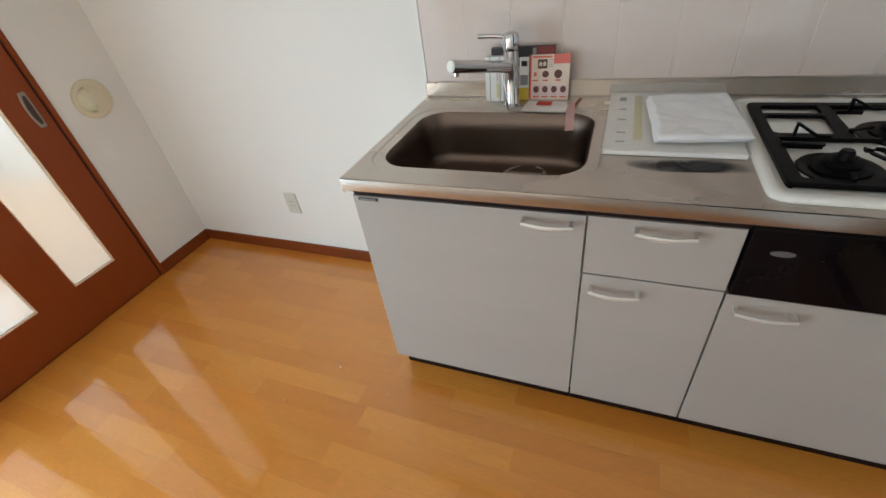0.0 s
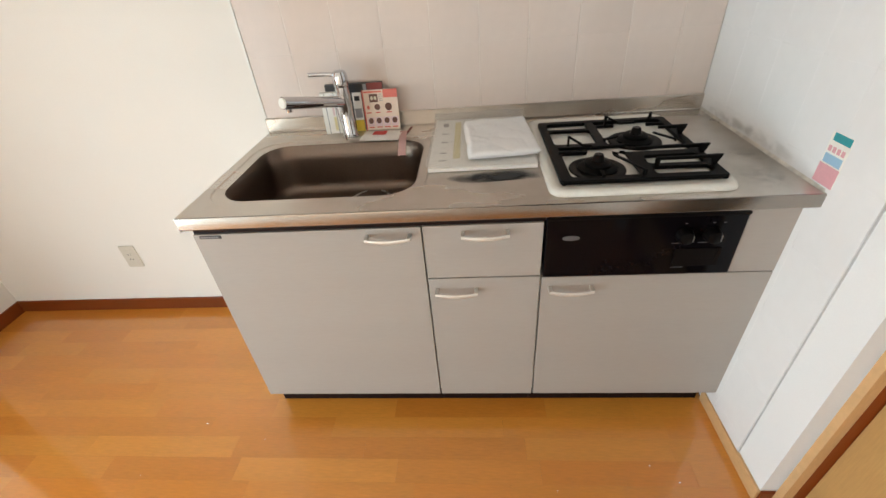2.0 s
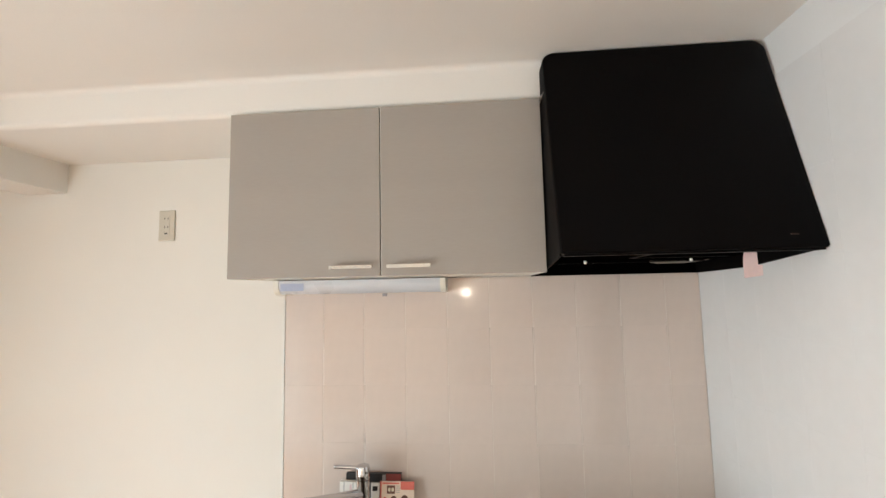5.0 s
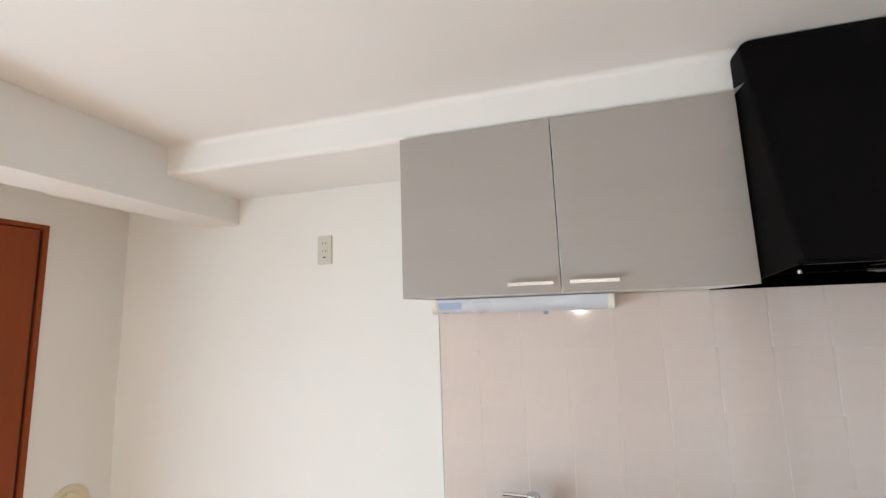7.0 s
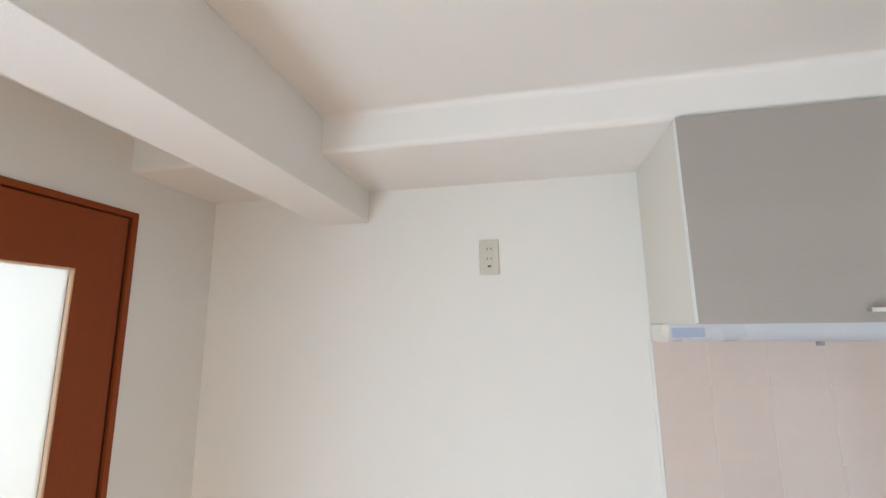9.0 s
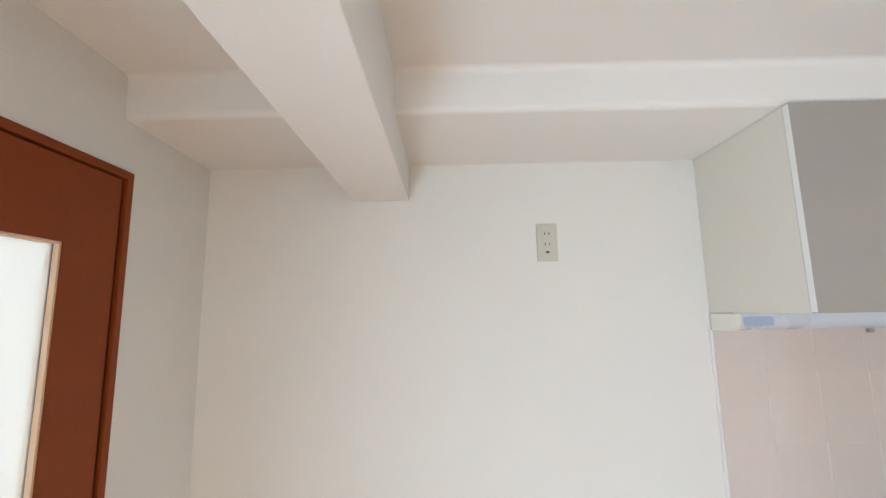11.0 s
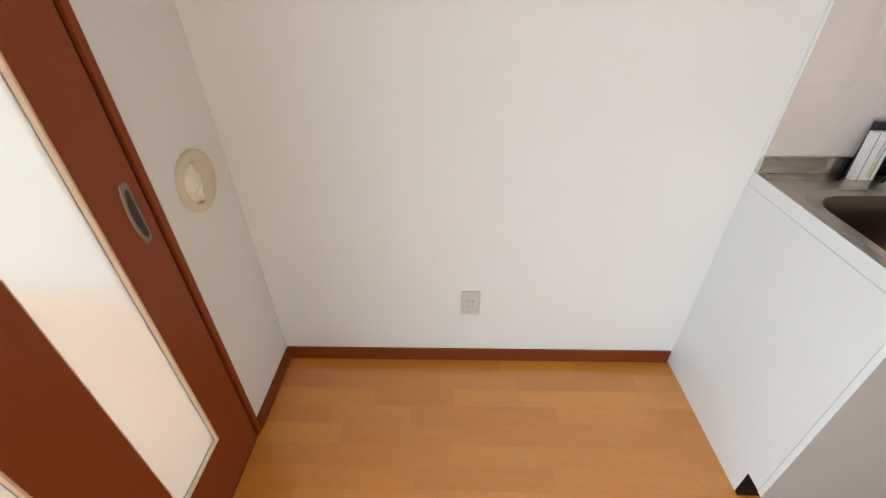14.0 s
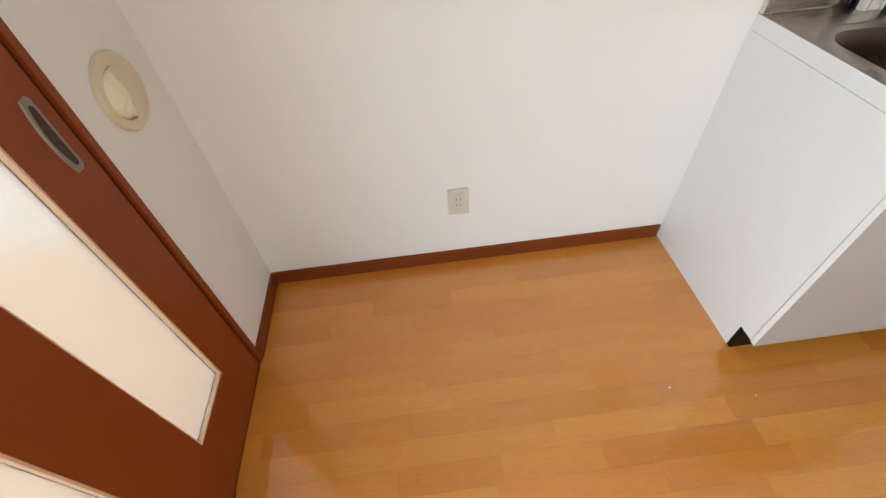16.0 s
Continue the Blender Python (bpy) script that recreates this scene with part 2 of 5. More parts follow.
def part(name, bm, mat, parent=None, label="", kind="", smooth=False, base=None):
    """One mesh object, written in the place's own metres; base: the origin of a piece with no parent."""
    at = Vector(base) if base else (origin(parent) if parent else Vector((0, 0, 0)))
    me = bpy.data.meshes.new(name)
    bmesh.ops.recalc_face_normals(bm, faces=bm.faces)
    bm.to_mesh(me)
    bm.free()
    me.transform(Matrix.Translation(-at))
    mats = mat if isinstance(mat, (list, tuple)) else [mat]
    for one in mats:
        me.materials.append(one)
    if smooth:
        me.shade_smooth()
        me.set_sharp_from_angle(angle=radians(smooth if smooth > 1 else 35))
    ob = new(name, me)
    ob.parent = parent
    if base and not parent:
        ob.location = base
    elif base:
        ob.location = Vector(base) - origin(parent)
    return tagged(ob, label, kind=kind)


def box(bm, x0, x1, y0, y1, z0, z1, mat=0):
    vs = [bm.verts.new((x, y, z)) for x in (x0, x1) for y in (y0, y1) for z in (z0, z1)]
    for q in ((0, 1, 3, 2), (4, 6, 7, 5), (0, 4, 5, 1), (2, 3, 7, 6), (0, 2, 6, 4), (1, 5, 7, 3)):
        bm.faces.new([vs[i] for i in q]).material_index = mat
    return vs


def boxes(*rows, bevel=0.0, seg=2):
    bm = bmesh.new()
    for r in rows:
        box(bm, *r)
    if bevel:
        bmesh.ops.bevel(bm, geom=bm.edges[:], offset=bevel, segments=seg, affect="EDGES", profile=0.6)
    return bm


def rod(bm, a, b, r, r2=None, n=20, cap=True):
    a, b = Vector(a), Vector(b)
    d = b - a
    m = Matrix.Translation((a + b) / 2) @ d.to_track_quat("Z", "Y").to_matrix().to_4x4()
    bmesh.ops.create_cone(bm, cap_ends=cap, segments=n, radius1=r, radius2=r if r2 is None else r2, depth=d.length, matrix=m)
    return bm


def lathe(bm, profile, centre, axis="Z", n=32):
    """profile: rows of (radius, height) turned round the axis."""
    rings = []
    for r, h in profile:
        ring = []
        for i in range(n):
            a = 2 * math.pi * i / n
            u, v = r * math.cos(a), r * math.sin(a)
            p = {"Z": (u, v, h), "X": (h, u, v), "Y": (u, h, v)}[axis]
            ring.append(bm.verts.new(Vector(centre) + Vector(p)))
        rings.append(ring)
    for a, b in zip(rings, rings[1:]):
        for i in range(n):
            bm.faces.new((a[i], a[(i + 1) % n], b[(i + 1) % n], b[i]))
    for ring in (rings[0], rings[-1]):
        bm.faces.new(ring)
    return bm


def prism(bm, outline, lo, hi, axis="X"):
    """An outline of (u, v) pairs carried along an axis: X takes (y, z), Y takes (x, z), Z takes (x, y)."""
    put = {"X": lambda u, v, w: (w, u, v), "Y": lambda u, v, w: (u, w, v), "Z": lambda u, v, w: (u, v, w)}[axis]
    a = [bm.verts.new(put(u, v, lo)) for u, v in outline]
    b = [bm.verts.new(put(u, v, hi)) for u, v in outline]
    n = len(outline)
    for i in range(n):
        bm.faces.new((a[i], a[(i + 1) % n], b[(i + 1) % n], b[i]))
    bm.faces.new(a)
    bm.faces.new(b[::-1])
    return bm


def round_rect(x0, x1, y0, y1, r, n=6):
    out = []
    for cx, cy, a0 in ((x1 - r, y1 - r, 0), (x0 + r, y1 - r, 90), (x0 + r, y0 + r, 180), (x1 - r, y0 + r, 270)):
        for i in range(n + 1):
            a = radians(a0 + 90 * i / n)
            out.append((cx + r * math.cos(a), cy + r * math.sin(a)))
    return out


def loft(bm, rings, close=True):
    made = [[bm.verts.new(p) for p in ring] for ring in rings]
    n = len(made[0])
    for a, b in zip(made, made[1:]):
        for i in range(n):
            bm.faces.new((a[i], a[(i + 1) % n], b[(i + 1) % n], b[i]))
    if close:
        bm.faces.new(made[-1])
    return made


def tube(bm, path, r, n=10):
    """A round bar along a path of points."""
    pts = [Vector(p) for p in path]
    rings = []
    for i, p in enumerate(pts):
        d = (pts[min(i + 1, len(pts) - 1)] - pts[max(i - 1, 0)]).normalized()
        q = d.to_track_quat("Z", "Y").to_matrix()
        rings.append([p + q @ Vector((r * math.cos(2 * math.pi * k / n), r * math.sin(2 * math.pi * k / n), 0)) for k in range(n)])
    made = loft(bm, rings)
    bm.faces.new(made[0][::-1])
    return bm


# ---- walls, ceiling, openings ----
WALL_T = 0.12
DOOR_Y0, DOOR_Y1, DOOR_TOP = -1.640, -0.338, 2.079      # sliding door, outer edges of its frame
PIER = -0.872                                           # end of the tiled wall
RX, RX2 = 3.12, 3.165                                   # tiled wall and the wall with the hinged door
part("wall_north", boxes((-0.12, 3.30, 0, WALL_T, 0, 2.5)), WALLPAPER, kind="structure")
# The southern opening is unseen, added to hold the doorway lamp.
part("wall_west", boxes((-WALL_T, 0, DOOR_Y1, 0, 0, 2.5), (-WALL_T, 0, -1.70, DOOR_Y0, 0, 2.5), (-WALL_T, 0, BACK, -2.60, 0, 2.5), (-WALL_T, 0, -2.60, -1.70, 2.02, 2.5), (-WALL_T, 0, DOOR_Y0, DOOR_Y1, DOOR_TOP, 2.5)), WALLPAPER, kind="structure")
HD0, HD1, HDT = -1.70, -0.885, 2.06
part("wall_east", boxes((RX + 0.0, 3.30, PIER, 0, 0, 2.5), (RX2, 3.30, HD1, PIER, 0, 2.5), (RX2, 3.30, BACK, HD0, 0, 2.5), (RX2, 3.30, HD0, HD1, HDT, 2.5)), WALLPAPER_DAYLIT, kind="structure")
SW0, SW1, SZ0, SZ1 = 0.6, 2.1, 0.35, 1.55
part("wall_south", boxes((-0.12, SW0, BACK - WALL_T, BACK, 0, 2.5), (SW1, 3.30, BACK - WALL_T, BACK, 0, 2.5), (SW0, SW1, BACK - WALL_T, BACK, 0, SZ0), (SW0, SW1, BACK - WALL_T, BACK, SZ1, 2.5)), WALLPAPER, kind="structure")
part("ceiling", boxes((0, 3.30, BACK, 0, CEIL, CEIL + 0.1)), CEILING, kind="structure")
soft = [(-0.38 + 0.018 * (1 - math.cos(radians(a))), SOFFIT + 0.018 * (1 - math.sin(radians(a)))) for a in range(0, 91, 15)]
cove = [(-0.398 + 0.018 * math.sin(radians(a)), CEIL - 0.018 * (1 - math.cos(radians(a)))) for a in range(0, 91, 15)]
part("soffit", prism(bmesh.new(), [(0, SOFFIT), (0, CEIL + 0.05), (-0.398, CEIL + 0.05)] + cove + soft, 0.0, 3.165, "X"), CEILING, kind="structure", smooth=30)
part("beam", boxes((0.480, 0.662, BACK, 0, 2.088, CEIL), bevel=0.003), CEILING, kind="structure")
part("floor_base", boxes((-0.12, 3.30, BACK, 0, -0.06, -0.012)), SUBFLOOR, kind="structure")

# the next room, which closes the place behind the glazed door
part("next_room_floor", boxes((WEST, -0.12, BACK, 0.4, -0.06, 0.0)), NEXT_FLOOR, kind="structure")
part("next_room_ceiling", boxes((WEST, -0.12, BACK, 0.4, 2.4, 2.5)), CEILING, kind="structure")
part("next_room_wall_west", boxes((WEST - 0.1, WEST, BACK, -2.4, 0, 2.5), (WEST - 0.1, WEST, -0.3, 0.4, 0, 2.5), (WEST - 0.1, WEST, -2.4, -0.3, 0, 0.45), (WEST - 0.1, WEST, -2.4, -0.3, 2.25, 2.5)), WALLPAPER, kind="structure")
part("next_room_wall_north", boxes((WEST - 0.1, -0.12, 0.4, 0.5, 0, 2.5)), WALLPAPER, kind="structure")
part("next_room_wall_south", boxes((WEST - 0.1, -0.12, BACK - 0.1, BACK, 0, 2.5)), WALLPAPER, kind="structure")
part("next_room_wall_east", boxes((-0.12, -0.11, 0.12, 0.4, 0, 2.5)), WALLPAPER, kind="structure")


def window(name, rows_frame, pane):
    w = thing(name, (pane[0], pane[2], pane[4]))
    w["kind"] = "structure"
    part("window_frame", boxes(*rows_frame, bevel=0.003), NICKEL, w)
    g = part("pane", boxes(pane), CLEAR, w)
    g.visible_shadow = False
    return w


window("window_1", [(WEST - 0.07, WEST - 0.03, -2.4, -2.35, 0.45, 2.25), (WEST - 0.07, WEST - 0.03, -0.35, -0.3, 0.45, 2.25), (WEST - 0.07, WEST - 0.03, -2.35, -0.35, 0.45, 0.5), (WEST - 0.07, WEST - 0.03, -2.35, -0.35, 2.2, 2.25)],
       (WEST - 0.052, WEST - 0.048, -2.35, -0.35, 0.5, 2.2))
# Unseen window, added only to house the south fill lamp.
window("added_window_south", [(SW0, SW0 + 0.04, BACK - 0.07, BACK - 0.03, SZ0, SZ1), (SW1 - 0.04, SW1, BACK - 0.07, BACK - 0.03, SZ0, SZ1), (SW0 + 0.04, SW1 - 0.04, BACK - 0.07, BACK - 0.03, SZ0, SZ0 + 0.04), (SW0 + 0.04, SW1 - 0.04, BACK - 0.07, BACK - 0.03, SZ1 - 0.04, SZ1)],
       (SW0 + 0.04, SW1 - 0.04, BACK - 0.052, BACK - 0.048, SZ0 + 0.04, SZ1 - 0.04))


# baseboards
def baseboard(name, row, mat, label):
    return part(name, boxes(row, bevel=0.0025), mat, label=label, kind="structure")


BH = 0.066
baseboard("baseboard", (0.008, 1.586, -0.009, 0, 0, BH), RED_WOOD_H, "thin reddish brown wooden baseboard")
baseboard("baseboard", (0, 0.009, DOOR_Y1, -0.0, 0, BH), RED_WOOD_H, "thin reddish brown wooden baseboard")
# The paler wood here carries the daylight that falls on this baseboard.
baseboard("baseboard", (RX - 0.010, RX, -0.876, -0.536, 0, 0.05), EDGE_WOOD, "wooden baseboard with daylight put into its pale orange colour")
baseboard("baseboard", (RX, RX2 - 0.003, -0.881, PIER, 0, 0.05), RED_WOOD_H, "dark brown baseboard of the wall end")


# sliding door with three frosted panes
def sliding_door():
    d = thing("door_1", (-0.03, -0.98, 0), "closed reddish brown sliding door with tall frosted panes", "sliding door")
    d["kind"] = "structure"
    fw = 0.019
    fr = part("door_frame", boxes((-0.13, 0.006, DOOR_Y1 - fw, DOOR_Y1, 0, DOOR_TOP), (-0.13, 0.006, DOOR_Y0, DOOR_Y0 + fw, 0, DOOR_TOP),
                                  (-0.13, 0.006, DOOR_Y0 + fw, DOOR_Y1 - fw, DOOR_TOP - fw, DOOR_TOP), bevel=0.0015), RED_WOOD, d)
    part("track", boxes((-0.10, -0.002, DOOR_Y0 + fw, DOOR_Y1 - fw, 0.0, 0.004)), RED_WOOD, d)
    # Filler behind the leaf, added to keep next-room light out of the gap.
    part("light_stop", boxes((-0.13, -0.036, DOOR_Y1 - 0.052, DOOR_Y1 - fw - 0.0005, 0, DOOR_TOP - fw - 0.001), (-0.13, -0.036, DOOR_Y0 + fw + 0.0005, DOOR_Y0 + 0.052, 0, DOOR_TOP - fw - 0.001),
                            (-0.13, -0.036, DOOR_Y0 + 0.053, DOOR_Y1 - 0.053, DOOR_TOP - 0.052, DOOR_TOP - fw - 0.001)), RED_WOOD, d)
    x0, x1 = -0.033, 0.000
    ya, yb = DOOR_Y0 + fw + 0.011, DOOR_Y1 - fw - 0.011
    # Dark strip set in the gap to stand in for its shade.
    part("gap_shade", boxes((-0.030, -0.005, yb + 0.001, DOOR_Y1 - fw - 0.001, 0.006, DOOR_TOP - fw - 0.006)), RUBBER_AND_SHADE, d, "dark reddish strip for the shade in the gap")
    cols = [(-0.505, -0.709), (-0.875, -1.072), (-1.254, -1.450)]
    z0, z1 = 0.223, 1.880
    rows = [(x0, x1, cols[0][0], yb, 0.008, DOOR_TOP - fw - 0.005), (x0, x1, ya, cols[2][1], 0.008, DOOR_TOP - fw - 0.005)]
    rows += [(x0, x1, cols[i + 1][0], cols[i][1], z0, z1) for i in range(2)]
    rows += [(x0, x1, cols[2][1], cols[0][0], 0.008, z0), (x0, x1, cols[2][1], cols[0][0], z1, DOOR_TOP - fw - 0.005)]
    part("door_leaf", boxes(*rows), RED_WOOD, d)
    for a, b in cols:
        bm = boxes((x1 - 0.015, x1 - 0.003, a - 0.005, a, z0, z1), (x1 - 0.015, x1 - 0.003, b, b + 0.005, z0, z1),
                   (x1 - 0.015, x1 - 0.003, b + 0.005, a - 0.005, z0, z0 + 0.005), (x1 - 0.015, x1 - 0.003, b + 0.005, a - 0.005, z1 - 0.005, z1))
        for c0, c1 in ((a - 0.005, a), (b, b + 0.005)):
            box(bm, x0 + 0.001, x0 + 0.0115, c0, c1, z0, z1)
        for c0, c1 in ((z0, z0 + 0.005), (z1 - 0.005, z1)):
            box(bm, x0 + 0.001, x0 + 0.0115, b + 0.005, a - 0.005, c0, c1)
        part("glazing_bead", bm, BEAD, d, "pale wooden glazing bead")
        part("pane", boxes((x0 + 0.012, x0 + 0.016, b + 0.001, a - 0.001, z0 + 0.001, z1 - 0.001)), FROSTED, d, "white frosted glass pane")
    # recessed pull
    cy, cz, hw, hh = -0.416, 0.946, 0.0185, 0.074
    bm = bmesh.new()

    def d_ring(grow, up):
        pts = [(cy + hw + grow, cz + s * (hh + up) * 0.90) for s in (-1, 1)] + [(cy + hw - 0.006 + grow, cz + hh + up)]
        pts += [(cy - hw - grow + 0.011 * (k / 6) ** 2, cz + (hh + up) * 0.97 * k / 6) for k in range(6, -7, -1)]
        return pts + [(cy + hw - 0.006 + grow, cz - hh - up)]

    outer, mid, inner = d_ring(0, 0), d_ring(-0.002, -0.003), d_ring(-0.0075, -0.014)
    loft(bm, [[(x1 + 0.0005, y, z) for y, z in outer], [(x1 + 0.003, y, z) for y, z in mid], [(x1 + 0.0025, y, z) for y, z in inner]], close=False)
    h = part("door_handle", bm, PULL_METAL, d, "dull metal recessed pull", smooth=40)
    bm = bmesh.new()
    loft(bm, [[(x1 + 0.0026, y, z) for y, z in inner], [(x1 + 0.0006, cy + (y - cy) * 0.8, cz + (z - cz) * 0.96) for y, z in inner]])
    part("recess", bm, DARK_METAL, h, "dark hollow of the pull")
    return d



sliding_door()


def hinged_door():
    d = thing("door_2", (3.21, -1.3, 0), "closed pale wooden door with a dark glass panel", "door")
    d["kind"] = "structure"
    part("casing", boxes((RX2 - 0.012, RX2 + 0.014, HD1 - 0.018, HD1 + 0.004, 0, HDT + 0.01), (RX2 - 0.012, RX2 + 0.014, HD0, HD0 + 0.018, 0, HDT + 0.01), (RX2 - 0.012, RX2 + 0.014, HD0 + 0.018, HD1 - 0.018, HDT - 0.008, HDT + 0.01), bevel=0.0015), EDGE_WOOD, d, "pale orange door casing")
    part("jamb", boxes((RX2 + 0.014, 3.29, HD1 - 0.016, HD1 - 0.0005, 0, HDT), (RX2 + 0.014, 3.29, HD0, HD0 + 0.016, 0, HDT), (RX2 + 0.014, 3.29, HD0 + 0.016, HD1 - 0.016, HDT - 0.016, HDT)), RED_WOOD, d, "dark reddish brown jamb")
    part("threshold", boxes((RX2 - 0.008, 3.29, HD0 + 0.018, HD1 - 0.018, -0.01, 0.004), bevel=0.001), RED_WOOD, d, "dark wooden threshold")
    part("threshold_edge", boxes((RX2 - 0.016, RX2 - 0.009, HD0 + 0.018, HD1 - 0.018, -0.01, 0.005), bevel=0.001), EDGE_WOOD, d, "pale edge strip of the threshold")
    x0, x1 = 3.208, 3.243
    ya, yb = HD0 + 0.019, HD1 - 0.019
    g0, g1, zz0, zz1 = ya + 0.11, yb - 0.105, 0.198, 1.90
    part("door_leaf", boxes((x0, x1, g1, yb, 0.008, HDT - 0.02), (x0, x1, ya, g0, 0.008, HDT - 0.02), (x0, x1, g0, g1, 0.008, zz0), (x0, x1, g0, g1, zz1, HDT - 0.02)), PALE_WOOD, d)
    part("glazing_bead", boxes((x0 - 0.002, x0 + 0.006, g1 - 0.008, g1, zz0, zz1), (x0 - 0.002, x0 + 0.006, g0, g0 + 0.008, zz0, zz1), (x0 - 0.002, x0 + 0.006, g0 + 0.008, g1 - 0.008, zz0, zz0 + 0.008), (x0 - 0.002, x0 + 0.006, g0 + 0.008, g1 - 0.008, zz1 - 0.008, zz1)), PALE_WOOD, d)
    part("pane", boxes((x0 + 0.012, x0 + 0.018, g0, g1, zz0, zz1)), BLACK_GLASS, d, "dark glass panel")
    part("door_back", boxes((x0 + 0.02, x1 - 0.002, g0, g1, zz0, zz1)), DARK_GAP, d, "dark backing behind the glass")
    return d


hinged_door()


# ---- kitchen ----
KX0, KX1 = 1.590, 3.116
FY = -0.590        # front of the doors
TOP = 0.862


def bow_handle(parent, x0, x1, z, y=FY):
    """A flat bowed bar handle on two short posts."""
    bm = bmesh.new()
    n = 14
    rings = []
    for i in range(n + 1):
        s = i / n
        x = x0 + (x1 - x0) * s
        out = 0.024 + 0.006 * math.sin(math.pi * s)
        drop = -0.004 * math.sin(math.pi * s)
        h = 0.0045 + 0.002 * math.sin(math.pi * s)
        rings.append([(x, y - out - 0.003 * math.cos(a), z + drop + h * math.sin(a)) for a in (math.pi * 2 * k / 10 for k in range(10))])
    made = loft(bm, rings)
    bm.faces.new(made[0][::-1])
    box(bm, x0, x0 + 0.009, y - 0.026, y, z - 0.004, z + 0.005)
    box(bm, x1 - 0.009, x1, y - 0.026, y, z - 0.004, z + 0.005)
    return part("handle", bm, HANDLE_METAL, parent, "satin metal bow handle", smooth=40)


def front(parent, name, x0, x1, z0, z1, handle=None, mat=None):
    f = part(name, boxes((x0, x1, FY, FY + 0.018, z0, z1), bevel=0.0012), mat or GREIGE, parent)
    if handle:
        bow_handle(f, *handle)
    return f


sink_unit = thing("sink_cabinet", (1.895, -0.3, 0), "greige sink base cabinet with a white side panel", "cabinet")
CY = -0.569        # front of the carcass
bm = bmesh.new()
prism(bm, [(-0.001, 0), (-0.001, 0.82), (CY, 0.82), (CY, 0.108), (-0.5175, 0.108), (-0.5175, 0)], KX0 + 0.002, KX0 + 0.018, "X")
part("side_panel", bm, WHITE_PANEL, sink_unit, "smooth white side panel with a notched foot")
part("side_panel", boxes((2.192, 2.206, CY, -0.001, 0.108, 0.82)), WHITE_PANEL, sink_unit)
part("bottom_panel", boxes((KX0 + 0.018, 2.192, CY, -0.001, 0.108, 0.122)), WHITE_PANEL, sink_unit)
part("plinth", boxes((KX0 + 0.003, 2.206, -0.533, -0.518, 0, 0.107)), DARK_GAP, sink_unit, "black recessed plinth")
part("top_rail", boxes((KX0 + 0.018, 2.192, CY - 0.004, CY + 0.012, 0.785, 0.82)), DARK_GAP, sink_unit, "dark brown rail under the worktop")
front(sink_unit, "door", KX0, 2.203, 0.106, 0.787, (2.058, 2.178, 0.765))
part("edge_band", boxes((KX0 - 0.0012, KX0 - 0.0001, FY + 0.002, FY + 0.018, 0.108, 0.785)), WHITE_PANEL, sink_unit, "white edge band")
bm = boxes((1.607, 1.668, FY - 0.0015, FY + 0.001, 0.774, 0.784), bevel=0.0004, seg=1)
pl = part("name_plate", bm, BLACK_CARD, sink_unit, "small dark maker's plate")
part("print", boxes(*[(1.613 + i * 0.007, 1.617 + i * 0.007, FY - 0.0022, FY - 0.0016, 0.777, 0.781) for i in range(7)]), GREY_PRINT, pl, "pale unreadable lettering")

part("rail", boxes((KX0 + 0.003, 2.2045, FY + 0.004, CY - 0.001, 0.7885, 0.8255)), DARK_GAP, sink_unit, "dark brown rail")

drawer_unit = thing("drawer_cabinet", (2.36, -0.3, 0), "narrow greige cabinet with a drawer over a door", "cabinet")
part("carcass", boxes((2.207, 2.216, CY, -0.001, 0.108, 0.82), (2.504, 2.513, CY, -0.001, 0.108, 0.82), (2.216, 2.504, CY, -0.001, 0.108, 0.122)), WHITE_PANEL, drawer_unit)
part("plinth", boxes((2.207, 2.513, -0.533, -0.518, 0, 0.107)), DARK_GAP, drawer_unit, "black recessed plinth")
part("rail", boxes((2.205, 2.5185, FY + 0.004, CY - 0.0125, 0.7895, 0.8255)), DARK_GAP, drawer_unit, "dark brown rail")
for za, zb in ((0.79, 0.82), (0.60, 0.635)):
    part("rail", boxes((2.216, 2.504, CY - 0.012, CY - 0.0005, za, zb)), DARK_GAP, drawer_unit, "dark brown rail")
front(drawer_unit, "drawer_front", 2.208, 2.514, 0.620, 0.788, (2.306, 2.428, 0.766))
front(drawer_unit, "door", 2.208, 2.514, 0.106, 0.616, (2.226, 2.344, 0.577))

hob_unit = thing("hob_cabinet", (2.81, -0.3, 0), "greige base cabinet under the hob with a wide door", "cabinet")
part("carcass", boxes((2.514, 2.523, CY, -0.001, 0.108, 0.61), (3.100, 3.114, CY, -0.001, 0.108, 0.82), (2.523, 3.100, CY, -0.001, 0.108, 0.122), (2.523, 3.1, CY, -0.001, 0.598, 0.610)), WHITE_PANEL, hob_unit)
part("plinth", boxes((2.514, 3.098, -0.533, -0.518, 0, 0.107)), DARK_GAP, hob_unit, "black recessed plinth")
front(hob_unit, "door", 2.519, KX1 - 0.001, 0.106, 0.612, (2.538, 2.658, 0.577))
front(hob_unit, "filler_panel", 2.999, KX1 - 0.001, 0.616, 0.808)

# grill under the hob
grill = thing("gas_grill", (2.757, -0.3, 0.614), "black glass-fronted gas grill with two knobs", "gas grill")
part("body", boxes((2.526, 2.992, CY, -0.06, 0.614, 0.808), bevel=0.002), BLACK_ENAMEL, grill)
gf = part("front_panel", boxes((2.520, 2.996, FY - 0.006, CY - 0.001, 0.617, 0.806), bevel=0.004), BLACK_GLASS, grill, "glossy black glass front")
part("trim", boxes((2.520, 2.996, FY - 0.009, FY - 0.007, 0.795, 0.803)), BLACK_ENAMEL, gf)
